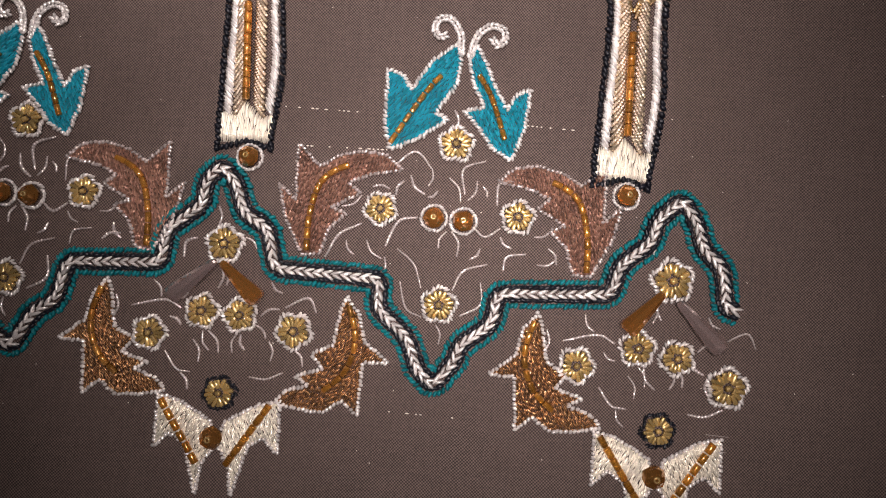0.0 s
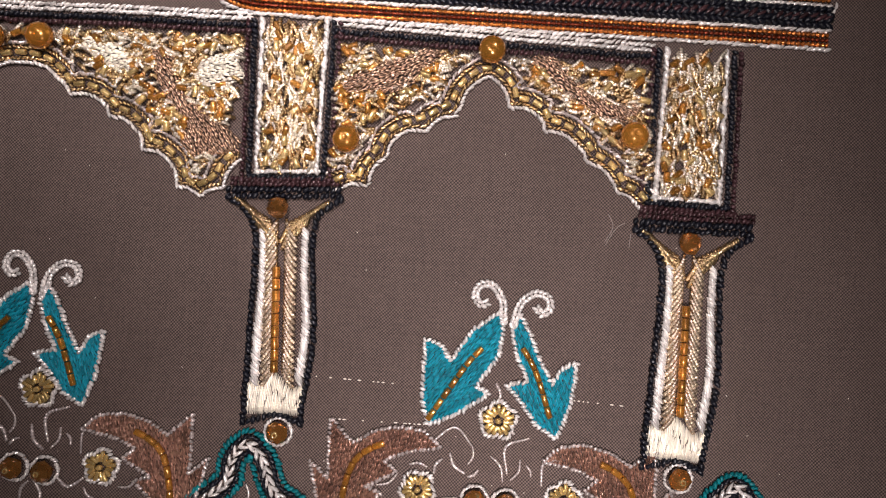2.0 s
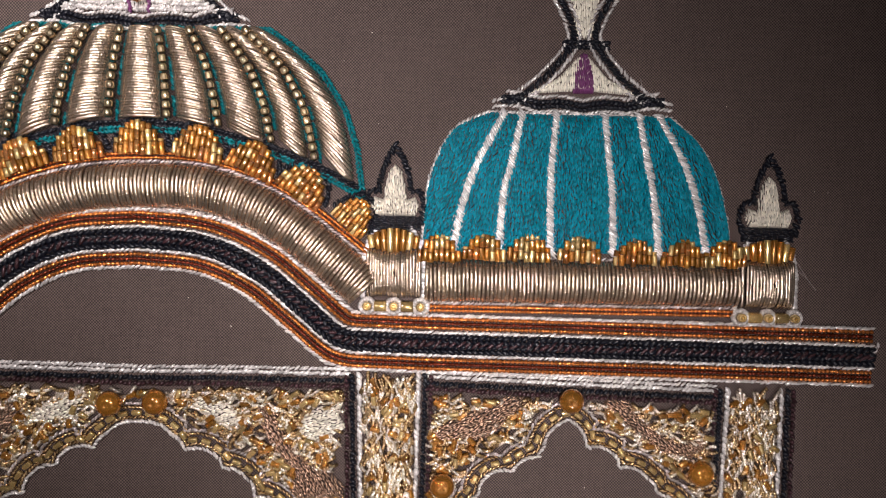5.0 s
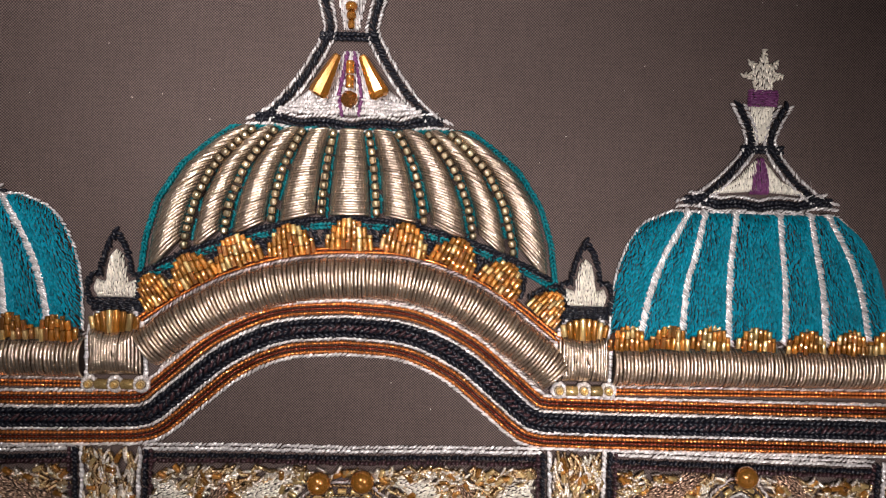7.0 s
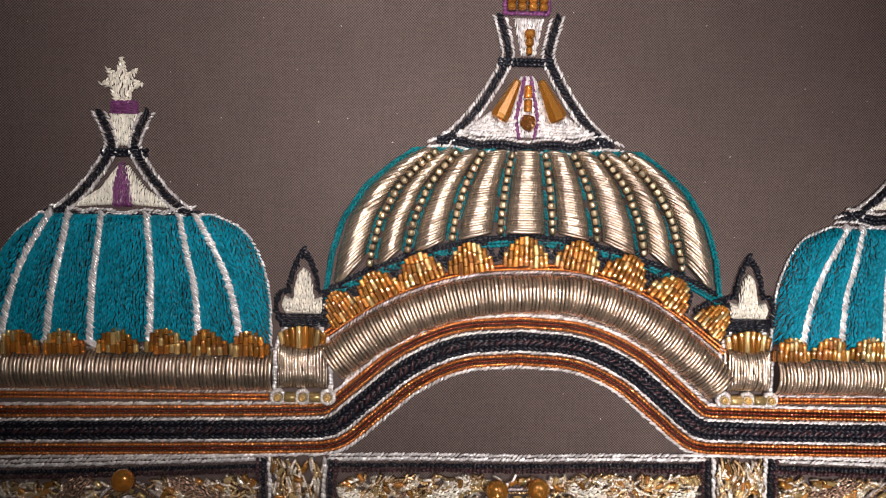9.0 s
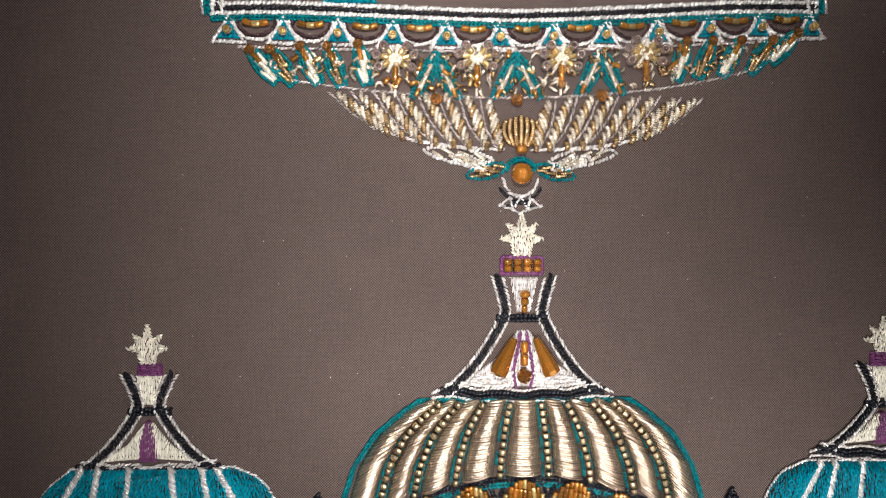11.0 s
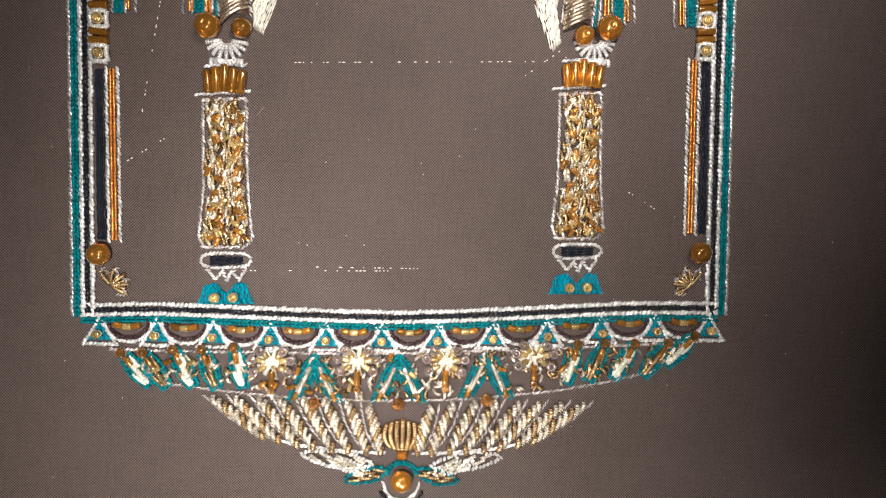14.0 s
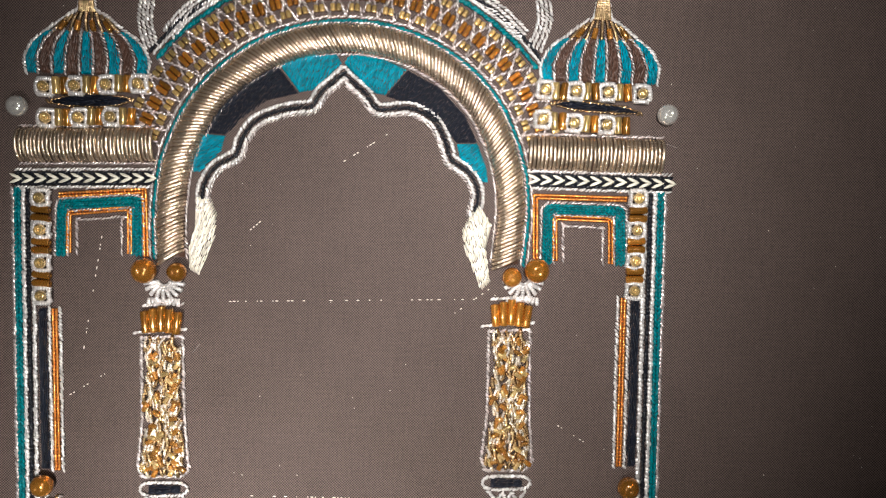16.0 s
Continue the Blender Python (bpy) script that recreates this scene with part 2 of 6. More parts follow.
# ---------- meshes ----------
class Shape:
    def __init__(self):
        self.v, self.f = [], []

    def rings(self, rows, close=True, caps=True):
        """A skin over rows of points."""
        n, base = len(rows[0]), len(self.v)
        for r in rows:
            self.v.extend(r)
        for i in range(len(rows) - 1):
            a, b = base + i * n, base + (i + 1) * n
            for j in range(n if close else n - 1):
                k = (j + 1) % n
                self.f.append((a + j, a + k, b + k, b + j))
        if caps and close:
            self.f.append(tuple(base + j for j in reversed(range(n))))
            self.f.append(tuple(base + (len(rows) - 1) * n + j for j in range(n)))

    def tube(self, path, radius, z=0.0, sides=6, lift=None):
        """A round strand along a plane path; radius may be a list, lift the height of its axis."""
        p = np.array(path, float)
        t = tangents(p)
        r = np.broadcast_to(radius, (len(p),))
        h = np.broadcast_to(z if lift is None else lift, (len(p),))
        rows = []
        for i in range(len(p)):
            nx, ny = -t[i, 1], t[i, 0]
            rows.append([(p[i, 0] + nx * r[i] * math.cos(a), p[i, 1] + ny * r[i] * math.cos(a), h[i] + r[i] * math.sin(a))
                         for a in (2 * math.pi * k / sides for k in range(sides))])
        self.rings(rows)

    def wire(self, path, radius, pitch=0.5, z=None, sides=6, depth=0.75):
        """A close-wound wire: a strand that swells and narrows turn by turn."""
        p = resample(path, pitch / 4)
        r = radius * (1 - (1 - depth) * np.array((0.0, 0.35, 1.0, 0.35))[np.arange(len(p)) % 4])
        self.tube(p, r, radius if z is None else z, sides)

    def purl(self, x, y, angle, length, radius=0.4, rise=0.5, bend=0.0, z=0.2):
        """A cut piece of wound wire, sewn down in an arch."""
        n = max(9, int(length / 0.13))
        u = np.linspace(-0.5, 0.5, n)
        c, s = math.cos(angle), math.sin(angle)
        lx, ly = u * length, bend * (0.25 - u * u) * 4
        p = np.stack([x + lx * c - ly * s, y + lx * s + ly * c], 1)
        r = radius * np.array((1.0, 0.9, 0.7, 0.9))[np.arange(n) % 4]
        r[0] = r[-1] = radius * 0.5
        self.tube(p, r, sides=6, lift=z + rise * (1 - 4 * u * u))

    def bit(self, x, y, z, angle, length, width, height):
        """One small stitch: a pointed, rounded grain."""
        c, s = math.cos(angle), math.sin(angle)
        rows = []
        for u, k in ((-0.5, 0.25), (-0.22, 0.9), (0.22, 0.9), (0.5, 0.25)):
            row = []
            for a in range(6):
                w = math.cos(a * math.pi / 3) * width / 2 * k
                row.append((x + u * length * c - w * s, y + u * length * s + w * c, z + height * (0.5 + 0.5 * k * math.sin(a * math.pi / 3))))
            rows.append(row)
        self.rings(rows)

    def cord(self, path, width=0.8, pitch=0.85, lean=0.5, z=0.0, height=0.7, closed=False):
        """A twisted cord of slanted stitches."""
        p = resample(path, pitch, closed)
        t = tangents(p, closed)
        for i in range(len(p)):
            a = math.atan2(t[i, 1], t[i, 0]) + lean + rng.uniform(-0.24, 0.24)
            self.bit(p[i, 0] + rng.uniform(-.09, .09), p[i, 1] + rng.uniform(-.09, .09), z, a, pitch * rng.uniform(1.3, 1.75), width * rng.uniform(0.66, 1.05), height * rng.uniform(0.8, 1.2))

    def chain(self, path, width=1.3, pitch=0.9, z=0.0, height=0.8, spread=0.45, closed=False):
        """A chain stitch: pairs of grains that meet like an arrow's feathers."""
        p = resample(path, pitch, closed)
        t = tangents(p, closed)
        for i in range(len(p)):
            a = math.atan2(t[i, 1], t[i, 0])
            for side in (-1, 1):
                d = side * width * 0.25
                self.bit(p[i, 0] - math.sin(a) * d, p[i, 1] + math.cos(a) * d, z, a + side * spread + rng.uniform(-.22, .22), pitch * rng.uniform(1.3, 1.7), width * rng.uniform(.45, .6), height * rng.uniform(.8, 1.2))

    def knots(self, path, width=1.2, pitch=0.95, z=0.0, height=1.1, closed=False):
        """A row of tight knots, each lying across the line."""
        p = resample(path, pitch, closed)
        t = tangents(p, closed)
        for i in range(len(p)):
            a = math.atan2(t[i, 1], t[i, 0]) + 0.85 + rng.uniform(-0.35, 0.35)
            self.bit(p[i, 0] + rng.uniform(-.12, .12), p[i, 1] + rng.uniform(-.12, .12), z, a, width * rng.uniform(0.95, 1.25), pitch * rng.uniform(0.85, 1.1), height * rng.uniform(0.8, 1.25))

    def band(self, path, wide, pitch=0.5, lean=0.9, z=0.0, height=1.0):
        """A broad rib of stitches laid slanting over a padding; wide may change along it."""
        p = resample(path, pitch)
        t = tangents(p)
        w = np.interp(np.linspace(0, 1, len(p)), (0, 1), wide)
        for i in range(len(p)):
            a = math.atan2(t[i, 1], t[i, 0]) + lean + rng.uniform(-0.16, 0.16)
            self.bit(p[i, 0], p[i, 1], z, a, w[i] / math.sin(lean) * rng.uniform(0.85, 1.1), pitch * rng.uniform(1.1, 1.5), height * rng.uniform(0.85, 1.15))

    def roll(self, path, half, height, pitch=0.9, depth=0.9, slant=0.0):
        """A padded roll: a dark pad with wire laid across it, turn by turn."""
        p = resample(path, pitch)
        t = tangents(p)
        arc = np.linspace(0.06, math.pi - 0.06, 11)
        for i in range(len(p)):
            k, jog, skew = rng.uniform(0.94, 1.05), rng.uniform(-0.14, 0.14), slant + rng.uniform(-0.12, 0.12)
            w = -np.cos(arc) * half + jog
            b = np.cos(arc) * skew
            line = np.stack([p[i, 0] - t[i, 1] * w + t[i, 0] * b, p[i, 1] + t[i, 0] * w + t[i, 1] * b], 1)
            self.tube(line, pitch * depth * rng.uniform(0.92, 1.06), sides=6, lift=height * k * np.sin(arc))

    def satin(self, poly, angle, pitch=0.3, height=0.8, reach=1.6, stitch=3.0, jitter=0.06, base=0.15):
        """Threads laid side by side over padding inside an outline, in long and short stitches."""
        stitch = stitch if stitch > 5 else 0.6 * stitch      # short stitches, each with a glint of its own
        c, s = math.cos(angle), math.sin(angle)
        q = np.array([(x * c + y * s, -x * s + y * c) for x, y in poly])
        nxt = np.roll(q, -1, 0)
        y = q[:, 1].min() + pitch / 2
        while y < q[:, 1].max():
            cut = []
            for a, b in zip(q, nxt):
                if (a[1] > y) != (b[1] > y):
                    cut.append(a[0] + (y - a[1]) / (b[1] - a[1]) * (b[0] - a[0]))
            cut.sort()
            for x0, x1 in zip(cut[::2], cut[1::2]):
                if x1 - x0 < 0.25:
                    continue
                x = x0
                end = x0 + stitch * rng.uniform(0.35, 1.0)
                while x < x1 - 0.1:
                    e = min(end, x1)
                    if x1 - e < stitch * 0.3:
                        e = x1
                    n = max(4, int((e - x) / 0.7) + 1)
                    u = np.linspace(0, 1, n)
                    xs = x + (e - x) * u
                    ys = y + jitter * rng.uniform(-1, 1) + (u - 0.5) * jitter * rng.uniform(-2, 2)
                    d = np.minimum(edge_distance(np.stack([xs, ys], 1), q) / reach, 1.0)
                    h = base + height * np.sqrt(1 - (1 - d) ** 2) - 0.16 * np.abs(2 * u - 1) ** 3 + rng.uniform(-.07, .07) + (u - 0.5) * rng.uniform(-.22, .22)
                    w = pitch * 0.62 * (0.45 + 0.55 * (1 - np.abs(2 * u - 1) ** 4))
                    rows = []
                    for i in range(n):
                        row = []
                        for dy, dz in ((-w[i], -0.2), (-w[i] * 0.5, 0.0), (w[i] * 0.5, 0.0), (w[i], -0.2)):
                            X, Y = xs[i], ys[i] + dy
                            row.append((X * c - Y * s, X * s + Y * c, max(0.0, h[i] + dz)))
                        rows.append(row)
                    self.rings(rows, close=False)
                    x = e
                    end = e + stitch * rng.uniform(0.75, 1.2)
            y += pitch


ORIGIN = {}


def thing(name, at, label, category, group=""):
    """An empty at the foot of a motif; its parts hang from it."""
    ob = new(name)
    ob.empty_display_size = 0.002
    ob.location = (at[0] * 0.001, at[1] * 0.001, 0)
    ORIGIN[ob] = (at[0], at[1], 0.0)
    return tagged(ob, label, category, group)


def mesh_of(name, v, f, material, origin, flat=False):
    me = bpy.data.meshes.new(name)
    a = (np.array(v, float) - np.array(origin)) * 0.001
    me.from_pydata(a.tolist(), [], f)
    me.polygons.foreach_set("use_smooth", [not flat] * len(me.polygons))
    me.materials.append(material)
    me.update()
    return me


def part(name, shape, material, parent, label="", kind="stuff"):
    ob = new(name, mesh_of(name, shape.v, shape.f, material, ORIGIN[parent]))
    ob.parent = parent
    ORIGIN[ob] = ORIGIN[parent]
    return tagged(ob, label, "", "", kind)


BEADS = {}


def unit_bead(shape, material):
    """One mesh for all beads of a form and glass, one unit in size."""
    key = (shape, material.name)
    if key in BEADS:
        return BEADS[key]
    S = Shape()
    flat = False
    if shape == "bugle":        # six-sided cut tube along x
        rows = []
        for u, k in ((-0.5, 0.42), (-0.5, 0.92), (-0.42, 1.0), (0.42, 1.0), (0.5, 0.92), (0.5, 0.42), (0.3, 0.36)):
            rows.append([(u, 0.5 * k * math.cos(a), 0.5 + 0.5 * k * math.sin(a)) for a in (math.pi * j / 4 for j in range(8))])
        S.rings(rows, caps=True)
    elif shape == "seed":       # rounded ring lying on its side, hole along x
        rows = []
        for u, k in ((-0.38, 0.4), (-0.5, 0.62), (-0.32, 0.92), (0, 1.0), (0.32, 0.92), (0.5, 0.62), (0.38, 0.4)):
            rows.append([(u, 0.5 * k * math.cos(a), 0.5 + 0.5 * k * math.sin(a)) for a in (math.pi * j / 5 for j in range(10))])
        S.rings(rows)
    elif shape == "ring":       # bead seen through its hole, hole along z
        rows = []
        for z, k in ((0.3, 0.32), (0.85, 0.34), (1.0, 0.6), (0.85, 0.86), (0.5, 1.0), (0.15, 0.86), (0.0, 0.6)):
            rows.append([(0.5 * k * math.cos(a), 0.5 * k * math.sin(a), z) for a in (math.pi * j / 7 for j in range(14))])
        S.rings(rows)
    elif shape == "crystal":    # faceted ball
        rows = []
        for j, (z, k) in enumerate(((0.0, 0.45), (0.2, 0.85), (0.45, 1.0), (0.68, 0.84), (0.9, 0.46), (1.0, 0.12))):
            rows.append([(0.5 * k * math.cos(a), 0.5 * k * math.sin(a), z) for a in (2 * math.pi * (i + 0.5 * (j % 2)) / 9 for i in range(9))])
        S.rings(rows)
        S.v = [(x + rng.uniform(-.035, .035), y + rng.uniform(-.035, .035), z + (rng.uniform(-.04, .04) if z > 0.1 else 0)) for x, y, z in S.v]
        flat = True
    elif shape == "ball":       # polished round bead with a small drilled dimple on top
        rows = []
        for z, k in ((0.0, 0.3), (0.08, 0.6), (0.25, 0.87), (0.5, 1.0), (0.72, 0.9), (0.88, 0.68), (0.97, 0.4), (1.0, 0.2), (0.93, 0.12)):
            rows.append([(0.5 * k * math.cos(a), 0.5 * k * math.sin(a), z) for a in (math.pi * j / 8 for j in range(16))])
        S.rings(rows)
    elif shape == "drop":       # tapered faceted drop along x, narrow end at -0.5
        rows = []
        for u, k in ((-0.5, 0.3), (-0.46, 0.4), (0.36, 0.96), (0.46, 0.9), (0.5, 0.6)):
            rows.append([(u, 0.5 * k * math.cos(a), 0.5 + 0.5 * k * math.sin(a)) for a in (math.pi * (j + 0.5) / 4 for j in range(8))])
        S.rings(rows)
        flat = True
    me = mesh_of(shape, [(x * 1000, y * 1000, z * 1000) for x, y, z in S.v], S.f, material, (0, 0, 0), flat)
    BEADS[key] = me
    return me


def bead(shape, material, parent, x, y, size, angle=0.0, length=None, z=0.05, name=None, high=None):
    """A bead of that width (and length along its axis) sewn on at a place."""
    ob = new(name or {"bugle": "bugle_bead", "seed": "seed_bead", "ring": "round_bead", "crystal": "crystal_bead", "drop": "drop_bead"}[shape], unit_bead(shape, material))
    ox, oy, oz = ORIGIN[parent]
    ob.parent = parent
    ob.matrix_basis = pose((x - ox) * .001, (y - oy) * .001, (z - oz) * .001, 0, 0, math.degrees(angle)) @ Matrix.Diagonal(
        ((length or size) * .001, size * .001, (high or size) * .001, 1))
    return ob


def bead_row(shape, material, parent, path, size, length, gap=0.1, z=0.1):
    """Beads threaded end to end along a path."""
    p = resample(path, length + gap)
    for a, b in zip(p[:-1], p[1:]):
        m = (a + b) / 2
        bead(shape, material, parent, m[0], m[1], size, math.atan2(b[1] - a[1], b[0] - a[0]), length * rng.uniform(.93, 1.0), z + rng.uniform(0, .12))


def centre(pts):
    a = np.array(pts, float)
    return tuple(a.mean(0))


# ---------- the setting ----------
def box(name, lo, hi, material, label, category):
    S = Shape()
    (a, b, c), (d, e, f) = lo, hi
    S.v = [(a, b, c), (d, b, c), (d, e, c), (a, e, c), (a, b, f), (d, b, f), (d, e, f), (a, e, f)]
    S.f = [(3, 2, 1, 0), (4, 5, 6, 7), (0, 1, 5, 4), (1, 2, 6, 5), (2, 3, 7, 6), (3, 0, 4, 7)]
    ob = new(name, mesh_of(name, S.v, S.f, material, (0, 0, 0), True))
    return tagged(ob, label, category, kind="structure")


WALL = plain_material("wall_paint", (0.62, 0.58, 0.53))
WOOD = plain_material("table_wood", (0.25, 0.15, 0.09), 0.5)
box("table", (-420, -420, -40), (420, 480, -1.2), WOOD, "low plain wooden work board under the cloth", "work board")
box("floor", (-1800, -1800, -90), (1800, 1800, -40), WOOD, "plain brown floor of the room", "floor")
box("ceiling", (-1800, -1800, 1650), (1800, 1800, 1700), WALL, "plain pale ceiling of the room", "ceiling")
box("wall_north", (-1800, 1800, -90), (1800, 1850, 1700), WALL, "plain pale room wall", "wall")
box("wall_south", (-1800, -1850, -90), (1800, -1800, 1700), WALL, "plain pale room wall", "wall")
box("wall_east", (1800, -1800, -90), (1850, 1800, 1700), WALL, "plain pale room wall", "wall")
box("wall_west", (-1850, -1800, -90), (-1800, 1800, 1700), WALL, "plain pale room wall", "wall")

S = Shape()
N = 90
for j in range(N + 1):
    for i in range(N + 1):
        x, y = -330 + 660 * i / N, -360 + 760 * j / N
        z = 0.12 * math.sin(x * 0.021 + 1) * math.sin(y * 0.017) - 0.12
        S.v.append((x, y, z))
for j in range(N):
    for i in range(N):
        a = j * (N + 1) + i
        S.f.append((a, a + 1, a + N + 2, a + N + 1))
cloth = new("cloth", mesh_of("cloth", S.v, S.f, CLOTH, (0, 0, 0)))
sol = cloth.modifiers.new("thickness", 'SOLIDIFY')
sol.thickness = 0.0008
sol.offset = -1
tagged(cloth, "dark brown plain-weave cotton cloth, stretched flat", "cloth", kind="structure")

# ---------- motifs used again and again ----------
def leaf(name, label, outline, rib, fill, edge, angle, glass=AMBER, height=0.7, pitch=0.3, stitch=2.6, bead_size=1.25, edge_width=0.75, group="", curved=False):
    t = thing(name, centre(outline), label, "embroidered leaf", group)
    S = Shape()
    S.satin(outline, angle, pitch, height, 1.8, stitch)
    filling = part("thread_fill", S, fill, t)
    S = Shape()
    S.knots(resample(list(outline), 0.5, True), edge_width * 1.1, 0.78, height=0.95, closed=True)
    part("cord_edge", S, edge, t)
    if rib is not None:
        bead_row("bugle", glass, filling, smooth(rib, 0.4), bead_size, 2.1, 0.12, height * 0.75)
    return t


def flower(x, y, r, petals=5, turn=0.0, edge=SILVER, glass=HONEY, label="small beaded flower of honey bugle beads edged with silver cord", group="beaded flowers"):
    t = thing("bead_flower", (x, y), label, "beaded flower", group)
    S = Shape()
    loop = [(x + r * (0.76 + 0.24 * abs(math.cos(petals * a / 2))) * math.cos(a + turn), y + r * (0.76 + 0.24 * abs(math.cos(petals * a / 2))) * math.sin(a + turn))
            for a in np.linspace(0, 2 * math.pi, 60, endpoint=False)]
    S.knots(loop, r * 0.3, r * 0.19, closed=True, height=0.9)
    part("cord_edge", S, edge, t)
    for k in range(petals):
        a = turn + 2 * math.pi * k / petals
        for side in (-0.26, 0.0, 0.26):
            reach = r * (0.58 if side == 0 else 0.52)
            bead("bugle", glass if side else HONEY, t, x + reach * math.cos(a + side * 1.6), y + reach * math.sin(a + side * 1.6), r * 0.25, a + side * 0.9 + rng.uniform(-.15, .15), r * rng.uniform(.42, .56), 0.15 + rng.uniform(0, .35))
    bead("seed", HONEY, t, x, y, r * 0.32, turn, None, 0.6)
    return t


def ringed_bead(x, y, d, label="faceted topaz bead ringed with silver cord", glass=TOPAZ, ring=True):
    t = thing("ringed_bead", (x, y), label, "bead", "ringed beads")
    bead("crystal", glass, t, x, y, d, rng.uniform(0, 6), None, 0.0, high=d * 0.8)
    # small honey bead added for the bright glint at the drilled hole
    bead("ring", HONEY, t, x, y, d * 0.3, 0, None, d * 0.62, "bead_hole", d * 0.2)
    if ring:
        S = Shape()
        S.cord([(x + d * 0.6 * math.cos(a), y + d * 0.6 * math.sin(a)) for a in np.linspace(0, 2 * math.pi, 40, endpoint=False)], 0.75, 0.6, 0.5, closed=True, height=1.0)
        part("cord_ring", S, SILVER, t)
    return t


def sprigs(name, at, strokes, label, radius=0.3):
    """Curved sprigs of fine wound wire, sewn flat."""
    t = thing(name, at, label, "embroidered sprigs")
    for st in strokes:
        S = Shape()
        if len(st) == 2:
            m = np.add(st[0], st[1]) / 2
            d = np.subtract(st[1], st[0]) * rng.choice((-0.16, 0.16))
            st = [st[0], (m[0] - d[1], m[1] + d[0]), st[1]]
        p = smooth(st, 0.16)
        n = len(p)
        r = radius * np.array((1.0, 0.85, 0.62, 0.85))[np.arange(n) % 4] * rng.uniform(0.9, 1.4) * (0.6 + 0.4 * np.sin(np.linspace(0.1, 3.0, n)))
        S.tube(p, r, 0.22, 6)
        part("sprig", S, PINKISH, t)
    return t


# ---------- the stepped border ----------
def stepped_border():
    line = [(-0.8, -172.1), (3.5, -177.4), (8.7, -180.5), (12.5, -173.9), (16.6, -171.3), (18.4, -163.9), (36.1, -163.2), (37.0, -156.8), (43.4, -151.8), (43.6, -147.5), (46.4, -144.2), (49.5, -147.5), (51.2, -152.8), (56.0, -155.7), (57.9, -163.1), (77.6, -164.0), (77.5, -169.3), (83.3, -174.5), (85.5, -180.3), (88.6, -183.0), (92.4, -178.1), (93.0, -175.4), (98.6, -171.2), (99.7, -165.4), (120.3, -164.4), (121.9, -158.9), (127.3, -154.4), (128.4, -150.1), (132.7, -146.2), (135.7, -150.8), (136.7, -154.9), (140.4, -158.3), (141.4, -165.8), (143.8, -166.1)]
    t = thing("stepped_border", line[14], "stepped border of white braid between navy and teal cords", "embroidered border")
    rounded = []
    for a, b in zip(line[:-1], line[1:]):
        u = min(0.3, 0.8 / math.dist(a, b))
        rounded += [tuple(np.array(a) * (1 - u) + np.array(b) * u), tuple(np.array(a) * u + np.array(b) * (1 - u))]
    for side in (-1, 1):
        S = Shape()
        S.knots(offset(rounded, side * 2.2), 1.15, 0.85, height=1.0)
        part("teal_cord", S, TEAL_CORD, t)
        S = Shape()
        S.cord(offset(rounded, side * 1.2), 1.0, 1.0, 0.35 * side, height=0.8)
        part("navy_cord", S, NAVY, t)
    S = Shape()
    p = resample(rounded, 1.75)
    tg = tangents(p)
    for i in range(len(p)):
        a = math.atan2(-tg[i, 1], -tg[i, 0])
        for side in (-1, 1):
            S.bit(p[i, 0] + math.sin(a) * 0.36 * side, p[i, 1] - math.cos(a) * 0.36 * side, 0.35, a + side * 0.42 + rng.uniform(-.15, .15), 2.5 * rng.uniform(.8, 1.05), 0.78 * rng.uniform(.8, 1.15), 1.05 * rng.uniform(.8, 1.2))
    part("white_braid", S, SILVER, t)


stepped_border()


# ---------- flowering pots above the border ----------
POT_AXIS = 89.6
POT_SHIFT = ((7.7, -151.7)[0] - (89.9, -152.1)[0], (7.7, -151.7)[1] - (89.9, -152.1)[1])


